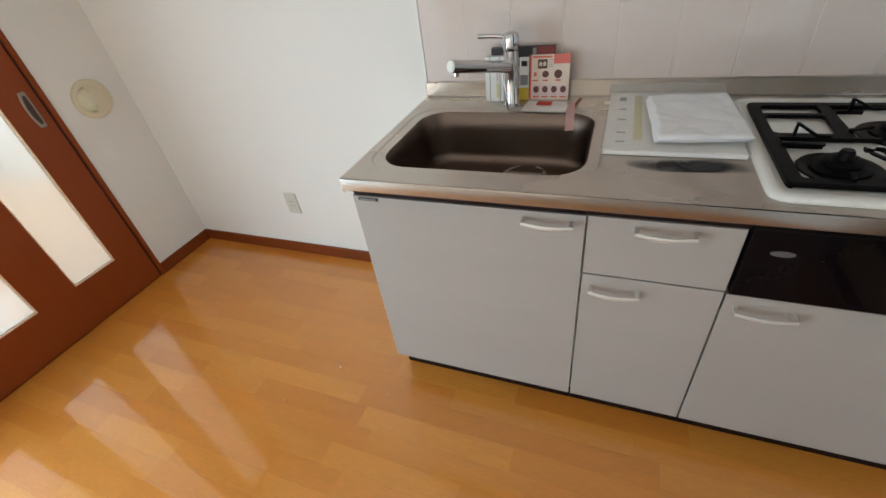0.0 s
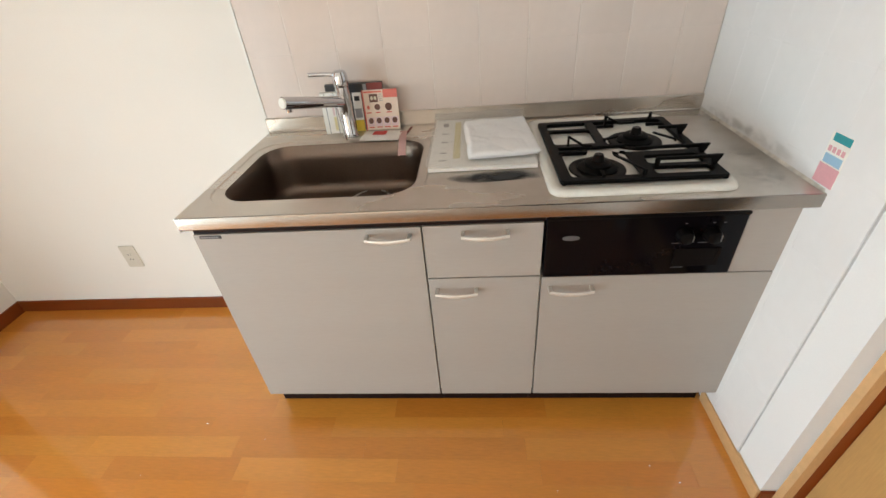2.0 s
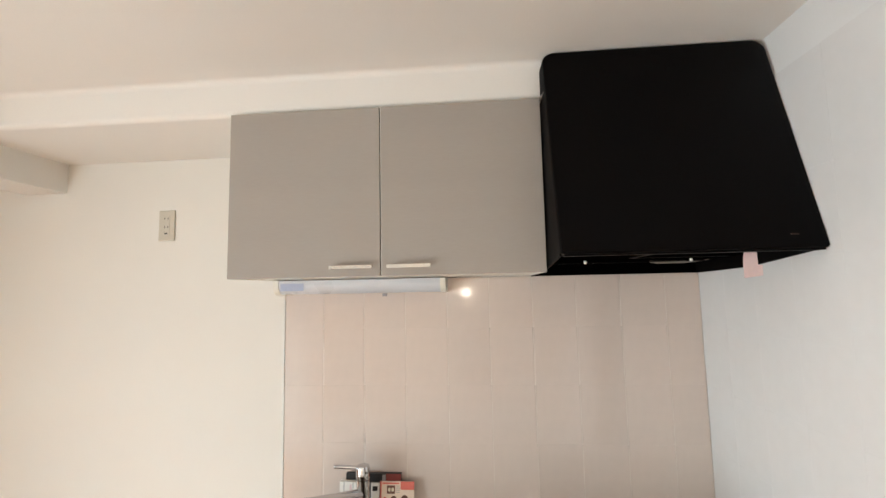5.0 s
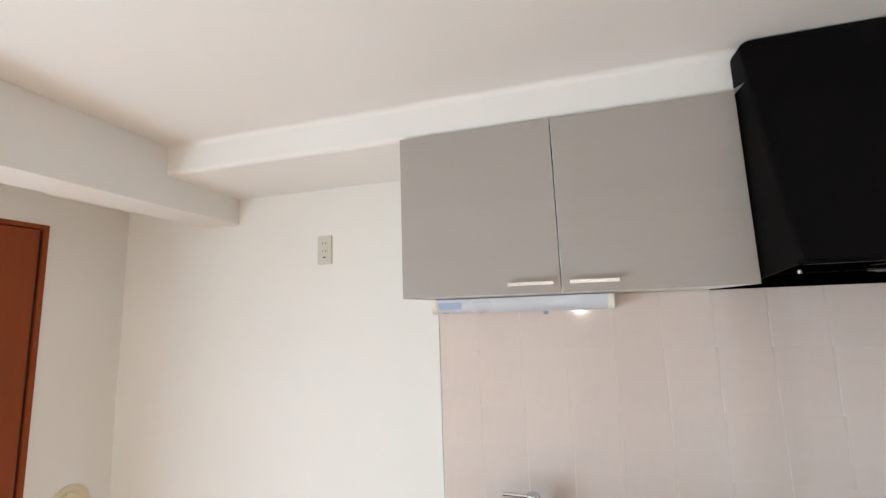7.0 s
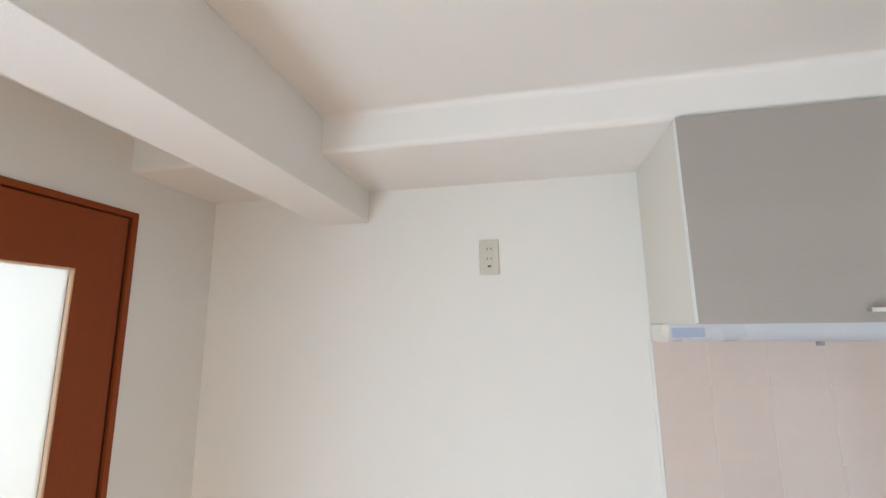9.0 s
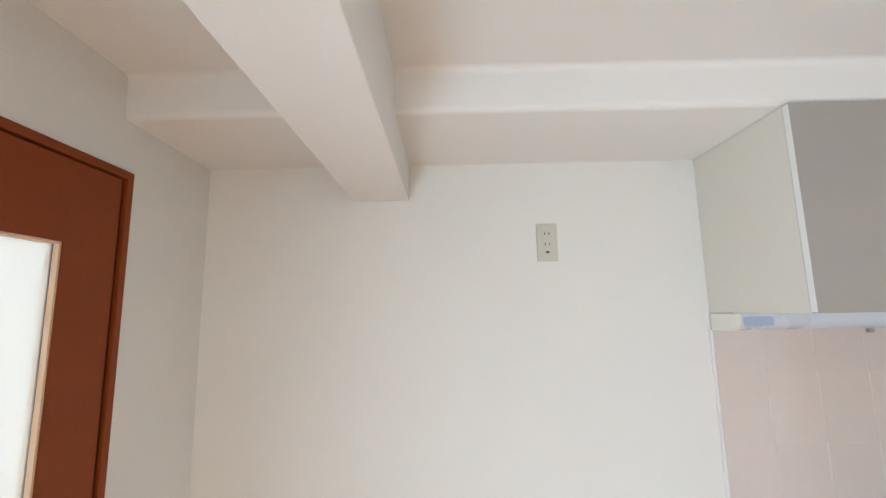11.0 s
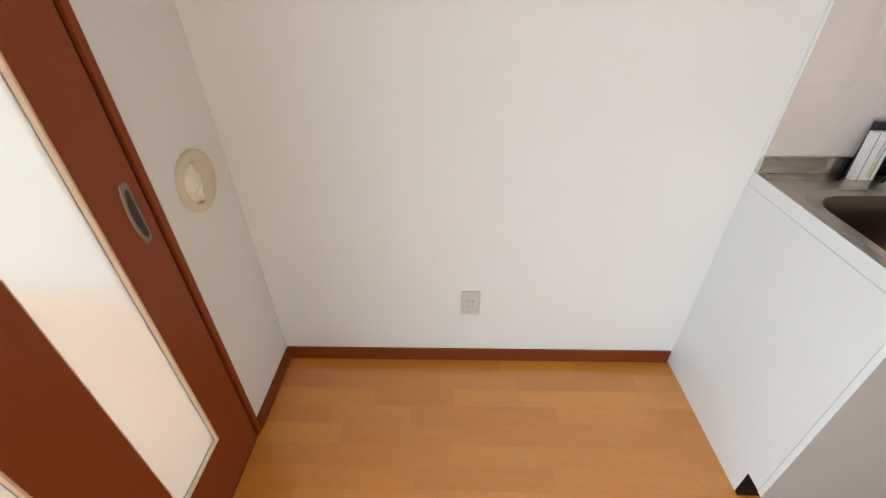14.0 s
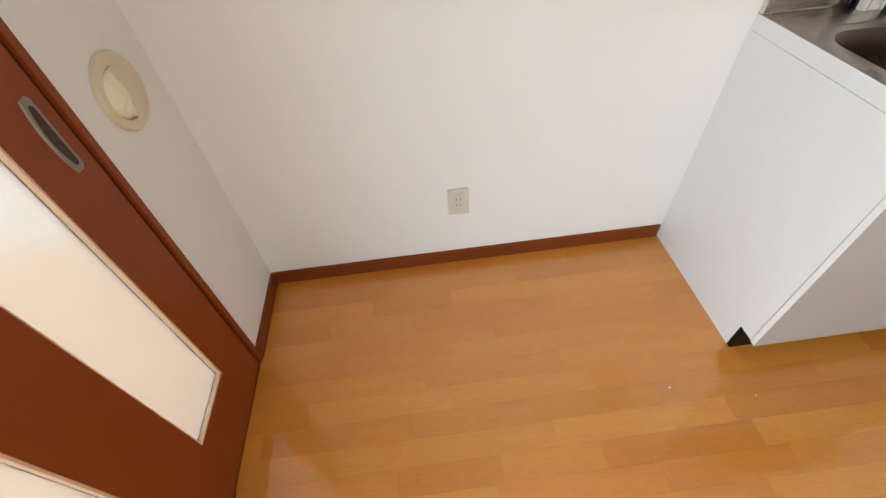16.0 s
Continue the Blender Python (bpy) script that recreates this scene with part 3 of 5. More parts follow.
part("badge", prism(bmesh.new(), [(2.583 + 0.022 * math.cos(a), 0.742 + 0.007 * math.sin(a)) for a in (math.pi * k / 8 for k in range(16))], FY - 0.0078, FY - 0.0062, "Y"), FAINT_PRINT, gf, "grey oval badge")
for kx in (2.856, 2.921):
    kn = part("knob", lathe(bmesh.new(), [(0.0, 0), (0.021, 0), (0.020, -0.012), (0.0165, -0.022), (0.013, -0.024), (0.0, -0.024)][1:-1], (kx, FY - 0.0065, 0.742), "Y", 28), BLACK_ENAMEL, gf, "round black knob", smooth=40)
    part("index_mark", boxes((kx + 0.012, kx + 0.0135, FY - 0.0318, FY - 0.0300, 0.735, 0.752)), NICKEL, kn, "thin bright mark")
for x, w, z in ((2.832, 0.05, 0.716), (2.895, 0.05, 0.716), (2.852, 0.006, 0.773), (2.917, 0.006, 0.773), (2.942, 0.006, 0.773), (2.846, 0.030, 0.640)):
    part("print", boxes((x, x + w, FY - 0.0068, FY - 0.0062, z, z + 0.0022)), FAINT_PRINT, gf, "faint grey scale mark")
part("battery_cover", boxes((2.846, 2.958, FY - 0.0085, FY - 0.0065, 0.645, 0.700), (2.948, 2.953, FY - 0.0105, FY - 0.0088, 0.660, 0.700), bevel=0.0006), BLACK_ENAMEL, gf, "black cover plate with a grip")

# worktop with a pressed sink
worktop = thing("worktop", (2.355, -0.31, TOP), "one-piece brushed stainless steel worktop with smears", "worktop")
WX0, WX1, WY0 = 1.598, 3.118, -0.634
SX0, SX1, SY0, SY1 = 1.652, 2.188, -0.543, -0.152
bm = bmesh.new()
outer = round_rect(WX0, WX1, WY0 + 0.004, -0.016, 0.0005)
r1 = round_rect(SX0 - 0.030, SX1 + 0.030, SY0 - 0.030, SY1 + 0.028, 0.095)
r2 = round_rect(SX0 - 0.026, SX1 + 0.026, SY0 - 0.026, SY1 + 0.024, 0.092)
r3 = round_rect(SX0, SX1, SY0, SY1, 0.085)
loft(bm, [[(x, y, TOP) for x, y in outer], [(x, y, TOP) for x, y in r1], [(x, y, TOP - 0.003) for x, y in r2], [(x, y, TOP - 0.0045) for x, y in r3]], close=False)
part("top", bm, STEEL, worktop, smooth=30)
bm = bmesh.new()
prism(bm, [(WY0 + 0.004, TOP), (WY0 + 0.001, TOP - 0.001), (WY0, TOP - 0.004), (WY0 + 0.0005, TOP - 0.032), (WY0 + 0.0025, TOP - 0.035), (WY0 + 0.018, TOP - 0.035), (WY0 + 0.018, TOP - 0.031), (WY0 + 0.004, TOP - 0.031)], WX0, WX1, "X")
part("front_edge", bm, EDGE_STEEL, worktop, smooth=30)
part("end_cap", boxes((WX0 - 0.004, WX0 - 0.0005, WY0 + 0.001, -0.001, 0.8202, TOP - 0.001), bevel=0.0006), WHITE_PANEL, worktop, "white end strip of the worktop")
for xa, xb in ((WX0, SX0 - 0.035), (SX1 + 0.035, WX1)):
    part("underlay", boxes((xa, xb, WY0 + 0.02, -0.001, TOP - 0.04, TOP - 0.006)), WHITE_PANEL, worktop)
bm = bmesh.new()
prism(bm, [(-0.0005, TOP - 0.01), (-0.0005, 0.911), (-0.014, 0.911), (-0.0165, 0.9085), (-0.0165, TOP + 0.004), (-0.020, TOP + 0.0005)], WX0, WX1, "X")
part("backsplash", bm, STEEL, worktop, "low steel upstand at the wall", smooth=30)
part("end_cap", boxes((WX0 - 0.002, WX0 - 0.0005, -0.018, -0.001, TOP, 0.911)), PLATE, worktop, "pale end strip of the upstand")
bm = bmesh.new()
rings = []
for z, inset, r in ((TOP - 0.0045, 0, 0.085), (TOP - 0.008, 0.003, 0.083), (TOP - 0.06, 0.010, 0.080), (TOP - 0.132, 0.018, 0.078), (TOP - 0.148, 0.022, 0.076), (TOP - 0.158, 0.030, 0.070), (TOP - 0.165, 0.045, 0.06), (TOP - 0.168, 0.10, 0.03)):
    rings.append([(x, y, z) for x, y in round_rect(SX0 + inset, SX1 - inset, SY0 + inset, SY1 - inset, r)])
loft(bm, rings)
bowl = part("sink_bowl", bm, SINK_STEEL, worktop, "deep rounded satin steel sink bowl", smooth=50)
DX, DY, DZ = 1.995, -0.255, TOP - 0.168
bm = lathe(bmesh.new(), [(0.070, 0.000), (0.070, 0.003), (0.066, 0.0045), (0.060, 0.001), (0.050, 0.0012)], (DX, DY, DZ), n=40)
part("stopper", lathe(bmesh.new(), [(0.045, 0.0005), (0.044, 0.005), (0.034, 0.008), (0.010, 0.009)], (1.800, -0.335, TOP - 0.168), n=32), RUBBER_AND_SHADE, bowl, "dark red rubber stopper", smooth=40)
dr = part("drain", bm, NICKEL, bowl, "round drain with a basket", smooth=40)

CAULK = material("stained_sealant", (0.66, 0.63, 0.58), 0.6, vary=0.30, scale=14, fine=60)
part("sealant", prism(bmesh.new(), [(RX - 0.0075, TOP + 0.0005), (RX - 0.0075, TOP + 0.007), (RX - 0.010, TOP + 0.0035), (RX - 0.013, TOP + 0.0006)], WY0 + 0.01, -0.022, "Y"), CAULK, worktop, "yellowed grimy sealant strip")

# mixer tap
tap = thing("sink_tap", (1.925, -0.1, TOP), "chrome single-lever tap with a long spout", "tap")
FX, FYY = 1.925, -0.098
bm = lathe(bmesh.new(), [(0.029, 0.0), (0.029, 0.004), (0.025, 0.008), (0.0215, 0.014), (0.0215, 0.10), (0.0225, 0.14), (0.023, 0.165)], (FX, FYY, TOP), n=32)
part("body", bm, CHROME, tap, smooth=40)
bm = lathe(bmesh.new(), [(0.0235, 0.167), (0.0245, 0.172), (0.0240, 0.200), (0.0205, 0.210), (0.012, 0.214)], (FX, FYY, TOP), n=32)
cap = part("cap", bm, CHROME, tap, smooth=40)
bm = bmesh.new()
tube(bm, [(FX - 0.008, FYY, TOP + 0.201), (FX - 0.045, FYY - 0.004, TOP + 0.205), (FX - 0.098, FYY - 0.008, TOP + 0.207)], 0.0064)
part("lever", bm, CHROME, tap, smooth=40)
tip = Vector((1.803, -0.292, 1.036))
root = Vector((FX - 0.008, FYY - 0.012, TOP + 0.120))
bm = bmesh.new()
rod(bm, root, tip, 0.0175, 0.0175, n=28)
sp = part("spout", bm, CHROME, tap, smooth=40)
d = (tip - root).normalized()
# Ivory disc paints the bright light on the end of the spout.
bm = bmesh.new()
rod(bm, tip + d * 0.0005, tip + d * 0.004, 0.0165, 0.014, n=28)
part("spout_lit_tip", bm, IVORY, sp, "pale round tip with bright light put into its colour")
bm = bmesh.new()
rod(bm, tip - d * 0.016 + Vector((0, 0, -0.012)), tip - d * 0.016 + Vector((0, 0, -0.026)), 0.0095, 0.0085)
part("outlet_nozzle", bm, CHROME, sp)
bm = bmesh.new()
tube(bm, [(FX - 0.02, FYY - 0.03, TOP + 0.105), (FX - 0.012, FYY - 0.038, TOP + 0.06), (FX - 0.006, FYY - 0.044, TOP + 0.025), (FX - 0.003, FYY - 0.046, TOP + 0.002)], 0.003, 8)
part("cable", bm, CHROME, tap, "thin chrome pull cord")

# hob
hob = thing("gas_hob", (2.74, -0.34, TOP), "white enamelled two-burner gas hob", "gas hob")
bm = bmesh.new()
HX0, HX1, HY0, HY1 = 2.523, 2.957, -0.603, -0.068
loft(bm, [[(x, y, z) for x, y in round_rect(HX0 + i, HX1 - i, HY0 + i, HY1 - i, 0.035 - i / 2)] for z, i in ((TOP + 0.0005, 0.0), (TOP + 0.006, 0.0005), (TOP + 0.012, 0.006), (TOP + 0.0135, 0.014), (TOP + 0.0125, 0.022), (TOP + 0.010, 0.034))])
part("plate", bm, HOB_WHITE, hob, smooth=50)
GX0, GX1, GY0, GY1 = 2.552, 2.940, -0.566, -0.140
gz0, gz1 = TOP + 0.014, TOP + 0.024
mx, my = 2.748, -0.345
BURN = [(2.659, -0.475, 0.068), (2.806, -0.300, 0.070)]
bm = bmesh.new()
w = 0.022
ro, ri = round_rect(GX0, GX1, GY0, GY1, 0.010), round_rect(GX0 + w, GX1 - w, GY0 + w, GY1 - w, 0.016)
va = loft(bm, [[(x, y, z) for x, y in ring] for ring, z in ((ro, gz0), (ro, gz1 - 0.002), (round_rect(GX0 + 0.002, GX1 - 0.002, GY0 + 0.002, GY1 - 0.002, 0.009), gz1), (ri, gz1), (ri, gz0), (ro, gz0))], close=False)
bmesh.ops.remove_doubles(bm, verts=bm.verts[:], dist=1e-6)
grate = part("pan_support", bm, CAST_IRON, hob, "black flat metal pan support")
for x0, x1, y0, y1 in [(GX0 + w, 2.694, -0.357, -0.333), (2.694, 2.718, -0.357, GY1 - w), (GX0 + w, 2.694, -0.226, -0.212), (2.748, 2.782, GY0 + w, -0.405),
                       (2.782, GX1 - w, -0.432, -0.405), (2.782, GX1 - w, -0.503, -0.485), (GX0 + w, 2.650, -0.395, -0.386), (2.718, 2.775, -0.196, -0.188), (2.872, GX1 - w, -0.196, -0.188),
                       (GX0 + w, GX0 + w + 0.006, GY0 + w, -0.358), (2.718, 2.760, -0.357, -0.346)]:
    part("bar", boxes((x0, x1, y0, y1, gz0 + 0.0005, gz1 - 0.0005)), CAST_IRON, grate)


def fillets(x0, x1, y0, y1, r=0.013):
    """Rounds the corners of an opening in the pan support."""
    for cx, cy, sx, sy in ((x0, y0, 1, 1), (x1, y0, -1, 1), (x1, y1, -1, -1), (x0, y1, 1, -1)):
        out = [(cx, cy)] + [(cx + sx * r * (1 - math.sin(radians(a))), cy + sy * r * (1 - math.cos(radians(a)))) for a in range(0, 91, 18)]
        part("corner_web", prism(bmesh.new(), out, gz0 + 0.0008, gz1 - 0.0008, "Z"), CAST_IRON, grate)


for hole in ((2.782, GX1 - w, -0.485, -0.432), (2.782, GX1 - w, GY0 + w, -0.503), (GX0 + w, 2.694, -0.333, -0.226), (GX0 + w + 0.006, 2.748, GY0 + w, -0.395), (2.718, GX1 - w, -0.405, -0.196)):
    fillets(*hole)
for a, b in ((2.560, GY0 + 0.006), (2.932, GY0 + 0.006), (2.560, GY1 - 0.006), (2.932, GY1 - 0.006)):
    part("foot", boxes((a - 0.004, a + 0.004, b - 0.004, b + 0.004, TOP + 0.0105, gz0 - 0.0002)), CAST_IRON, grate)


def finger(a, b, outer, inner, post=0.005, knee=0.0, t=0.003):
    """A folded strap: a post on the frame at a, and a thin bar from its top towards b, over the burner."""
    a, b = Vector((*a, gz1 - 0.002)), Vector((*b, gz1 - 0.002))
    d = (b - a).normalized()
    s = Vector((-d.y, d.x, 0)) * t
    ln = (b - a).length
    bm = bmesh.new()
    quads = [[(0, 0), (0, outer), (post, outer), (post, 0)]]
    if knee:
        quads += [[(post, outer - 0.006), (post, outer), (knee, inner + 0.003), (knee, inner - 0.003)], [(knee, inner - 0.003), (knee, inner + 0.003), (ln, inner + 0.003), (ln, inner - 0.003)]]
    else:
        quads += [[(post, outer - 0.0045), (post, outer), (ln, inner + 0.002), (ln, inner - 0.002)]]
    for q in quads:
        va, vb = [bm.verts.new(a + d * u + Vector((0, 0, v)) + s) for u, v in q], [bm.verts.new(a + d * u + Vector((0, 0, v)) - s) for u, v in q]
        for i in range(4):
            bm.faces.new((va[i], va[(i + 1) % 4], vb[(i + 1) % 4], vb[i]))
        bm.faces.new(va)
        bm.faces.new(vb[::-1])
    part("finger", bm, CAST_IRON, grate)


def arm(x0, x1, y, high, leg=False, t=0.0036):
    """A tall strap that stands on the outer bar at x1 on a wedge-shaped post and runs level inwards to x0."""
    z = gz1 - 0.001
    out = [(x1, z + high), (x0, z + high - 0.001), (x0, z + (0.0 if leg else high - 0.008)), (x0 + 0.008, z + (0.0 if leg else high - 0.0085)), (x0 + 0.011, z + high - 0.0085), (x1 - 0.028, z + high - 0.0085), (x1 - 0.020, z), (x1 - 0.011, z)]
    bm = prism(bmesh.new(), out, y - t, y + t, "Y")
    part("arm", bm, CAST_IRON, grate, "tall level strap on a wedge-shaped post")


arm(2.790, 2.946, -0.500, 0.024, leg=True)
arm(2.762, 2.946, -0.431, 0.025)
arm(2.866, 2.944, -0.296, 0.028)
for a, b, outer, inner, post, knee in (((2.745, -0.194), (2.836, -0.192), 0.030, 0.006, 0.006, 0.045), ((2.894, -0.164), (2.876, -0.166), 0.026, 0.002, 0.003, 0.010), ((2.606, -0.345), (2.672, -0.358), 0.030, 0.005, 0.006, 0.042),
                                       ((2.574, -0.397), (2.648, -0.405), 0.007, 0.007, 0.004, 0), ((2.752, -0.552), (2.706, -0.452), 0.018, 0.014, 0.006, 0), ((2.712, -0.325), (2.752, -0.312), 0.010, 0.010, 0.005, 0),
                                       ((2.902, -0.345), (2.852, -0.302), 0.008, 0.012, 0.005, 0), ((2.655, -0.552), (2.656, -0.528), 0.008, 0.008, 0.005, 0)):
    finger(a, b, outer, inner, post, knee, t=0.0038)
for bx_, by_, br in BURN:
    bm = lathe(bmesh.new(), [(br + 0.003, 0.0), (br + 0.001, 0.0025), (br - 0.006, 0.0033), (br - 0.016, 0.0022), (0.030, 0.002)], (bx_, by_, TOP + 0.0106), n=40)
    part("drip_ring", bm, BLACK_ENAMEL, hob, "black dished burner ring", smooth=40)
    bm = lathe(bmesh.new(), [(0.050, 0.0), (0.049, 0.004), (0.041, 0.008), (0.034, 0.010), (0.034, 0.016), (0.029, 0.020), (0.018, 0.021), (0.015, 0.018)], (bx_, by_, TOP + 0.0130), n=36)
    part("burner_cap", bm, CAST_IRON, hob, "round black burner cap", smooth=40)
    part("pan_sensor", lathe(bmesh.new(), [(0.019, 0.001), (0.0145, 0.008), (0.0125, 0.018), (0.010, 0.022)], (bx_, by_, TOP + 0.029), n=18), BLACK_ENAMEL, hob, "small round temperature sensor", smooth=40)

# upper cabinet
UX0, UX1, UZ0, UZ1, UY = 1.603, 2.524, 1.708, 2.206, -0.395
upper = thing("wall_cabinet", (2.06, -0.2, UZ0), "greige two-door wall cabinet with a side panel tinted for warm light", "wall cabinet")
part("side_panel", boxes((UX0, UX0 + 0.015, UY + 0.021, -0.0005, UZ0, UZ1)), WARM_LIT_PANEL, upper, "side panel with warm light put into its colour")
part("side_panel", boxes((UX1 - 0.015, UX1, UY + 0.021, -0.0005, UZ0, UZ1)), WHITE_PANEL, upper)
part("bottom_panel", boxes((UX0 + 0.015, UX1 - 0.015, UY + 0.021, -0.0075, UZ0 + 0.002, UZ0 + 0.016)), IVORY, upper)
part("top_panel", boxes((UX0 + 0.015, UX1 - 0.015, UY + 0.021, -0.0005, UZ1 - 0.015, UZ1)), WHITE_PANEL, upper)
part("back_panel", boxes((UX0 + 0.015, UX1 - 0.015, -0.005, -0.0005, UZ0 + 0.016, UZ1 - 0.015)), WHITE_PANEL, upper)


def cab_door(x0, x1, h0, h1):
    d = part("door", boxes((x0, x1, UY, UY + 0.018, UZ0, UZ1 - 0.002), bevel=0.0012), [GREIGE], upper)
    bm = bmesh.new()
    box(bm, h0, h1, UY - 0.026, UY - 0.018, UZ0 + 0.021, UZ0 + 0.030)
    box(bm, h0 + 0.008, h0 + 0.015, UY - 0.018, UY, UZ0 + 0.022, UZ0 + 0.029)
    box(bm, h1 - 0.015, h1 - 0.008, UY - 0.018, UY, UZ0 + 0.022, UZ0 + 0.029)
    part("handle", bm, NICKEL, d, "straight satin metal bar handle")
    part("edge_band", boxes((x0 - 0.0012, x0, UY + 0.002, UY + 0.018, UZ0 + 0.002, UZ1 - 0.004)), WHITE_PANEL, d, "white edge band")


cab_door(UX0, 2.0585, 1.918, 2.040)
cab_door(2.0625, UX1, 2.082, 2.204)

# strip lamp under the cabinet
lamp = thing("strip_light", (1.91, -0.06, 1.65), "unlit slim kitchen strip light with a pale diffuser", "strip light")


def d_shape(y0, y1, z0, z1, r):
    out = [(y1, z0), (y1, z1), (y0, z1)]
    out += [(y0 + r - r * math.cos(radians(a)), z0 + r - r * math.sin(radians(a))) for a in range(0, 91, 15)]
    return out


part("end_cap", prism(bmesh.new(), d_shape(-0.114, -0.007, 1.655, 1.706, 0.036), 1.602, 1.622, "X"), IVORY, lamp, "ivory end cap", smooth=40)
part("end_cap", prism(bmesh.new(), d_shape(-0.114, -0.007, 1.655, 1.706, 0.036), 2.203, 2.222, "X"), IVORY, lamp, "ivory end cap", smooth=40)
cov = part("diffuser", prism(bmesh.new(), d_shape(-0.111, -0.007, 1.657, 1.7062, 0.034), 1.622, 2.203, "X"), LAMP_COVER, lamp, "pale bluish translucent diffuser", smooth=40)
part("sticker", boxes((1.630, 1.715, -0.1124, -0.1112, 1.670, 1.696)), PALE_BLUE, cov, "faint blue sticker")
part("pull_switch", boxes((1.996, 2.012, -0.098, -0.086, 1.645, 1.656), bevel=0.002), GREY_PRINT, lamp, "small grey switch")

# extractor hood
hood = thing("extractor_hood", (2.825, -0.3, 1.705), "matt black slanted extractor hood", "extractor hood")
X0, X1 = 2.528, 3.112


def hood_y(z):
    """The slanted front plane."""
    return -0.583 + (z - 1.745) * 0.262


side = [(-0.001, 1.705), (-0.30, 1.712), (-0.555, 1.740), (hood_y(1.75) + 0.0205, 1.750), (hood_y(2.20) + 0.0205, 2.20), (-0.001, 2.20)]
part("side_panel", prism(bmesh.new(), side, X0 + 0.001, X0 + 0.007, "X"), HOOD_BLACK, hood)
part("side_panel", prism(bmesh.new(), side, X1 - 0.007, X1 - 0.001, "X"), HOOD_BLACK, hood)
HR, HTOP = 0.032, 2.316
edge = [(X1 - HR + HR * math.cos(radians(a)), HTOP - HR + HR * math.sin(radians(a))) for a in range(0, 91, 10)]
edge += [(X0 + HR + HR * math.cos(radians(a)), HTOP - HR + HR * math.sin(radians(a))) for a in range(90, 181, 10)]
edge += [(X0, 2.215), (X0, 2.2), (X0, 1.746), (X0 + 0.004, 1.742), (X1 - 0.004, 1.742), (X1, 1.746), (X1, 2.2), (X1, 2.215)]
hx, hz = (X0 + X1) / 2, 2.03
bm = bmesh.new()
inner = [(hx + (x - hx) * 0.985, hz + (z - hz) * 0.985) for x, z in edge]
loft(bm, [[(x, -0.382 if z > 2.21 else hood_y(z) + 0.020, z) for x, z in edge], [(x, hood_y(z) + 0.006, z) for x, z in edge],
          [(hx + (x - hx) * 0.994, hood_y(z) + 0.0012, hz + (z - hz) * 0.994) for x, z in edge], [(x, hood_y(z), z) for x, z in inner]])
fp = part("front_panel", bm, HOOD_BLACK, hood, "plain slanted black front with rounded corners", smooth=40)
part("print", boxes((3.034, 3.052, hood_y(1.776) - 0.002, hood_y(1.776) - 0.0008, 1.773, 1.7755)), DARK_METAL, fp, "tiny grey lettering")
part("lip", boxes((X0 + 0.008, X1 - 0.008, -0.578, -0.556, 1.737, 1.7415)), HOOD_BLACK, hood, "thin black front lip")
part("inner_plate", boxes((X0 + 0.008, X1 - 0.008, -0.55, -0.0125, 1.752, 1.757)), HOOD_INNER, hood, "dark inner baffle")
part("back_plate", boxes((X0 + 0.008, X1 - 0.008, -0.012, -0.0075, 1.706, 2.2)), HOOD_INNER, hood)
part("filter_panel", boxes((X0 + 0.012, X1 - 0.060, -0.545, -0.178, 1.742, 1.7515), bevel=0.002), HOOD_INNER, hood, "black filter panel")
part("filter_rib", boxes((2.748, 2.758, -0.540, -0.38, 1.7395, 1.7415), (2.758, 3.01, -0.385, -0.375, 1.7395, 1.7415), (X0 + 0.014, X1 - 0.062, -0.182, -0.176, 1.7385, 1.7415)), HOOD_BLACK, hood, "faint rib of the filter")
for sx in (2.655, 2.958):
    part("screw", lathe(bmesh.new(), [(0.0045, 0.0), (0.0045, -0.006), (0.003, -0.009)], (sx, -0.285, 1.7415), n=14), NICKEL, hood, "small bright screw head", smooth=40)
part("lamp_lens", boxes((2.950, 3.045, -0.172, -0.050, 1.7385, 1.7415), (2.935, 3.065, -0.176, -0.045, 1.7416, 1.7518), bevel=0.001), LENS_GREY, hood, "dull grey lamp lens")
part("tape_tag", prism(bmesh.new(), [(2.944, 1.7368), (2.972, 1.7368), (2.973, 1.708), (2.982, 1.707), (2.982, 1.683), (2.941, 1.678), (2.9405, 1.715)], -0.5555, -0.5549, "Y"), PALE_PINK, hood, "pale pink paper tag")

# wall fittings
def outlet(cx, cz, wdt, hgt, sockets, label):
    o = thing("wall_outlet", (cx, 0, cz), label, "wall outlet")
    part("plate", boxes((cx - wdt / 2, cx + wdt / 2, -0.007, -0.0002, cz - hgt / 2, cz + hgt / 2), bevel=0.003), PLATE, o)
    part("insert", boxes((cx - 0.014, cx + 0.014, -0.0085, -0.0072, cz - hgt * 0.32, cz + hgt * 0.32), bevel=0.0005, seg=1), PLATE, o)
    for s, dz in sockets:
        if s == "pair":
            part("slot", boxes((cx - 0.008, cx - 0.0055, -0.0092, -0.0084, cz + dz - 0.004, cz + dz + 0.004), (cx + 0.0055, cx + 0.008, -0.0092, -0.0084, cz + dz - 0.004, cz + dz + 0.004)), SLOT, o, "pair of dark slots")
        else:
            part("earth_terminal", boxes((cx - 0.006, cx + 0.006, -0.0092, -0.0084, cz + dz - 0.003, cz + dz + 0.003)), SLOT, o, "dark earth terminal")


outlet(0.760, 0.321, 0.073, 0.116, [("pair", 0.013), ("pair", -0.013)], "beige low wall outlet with two sockets")
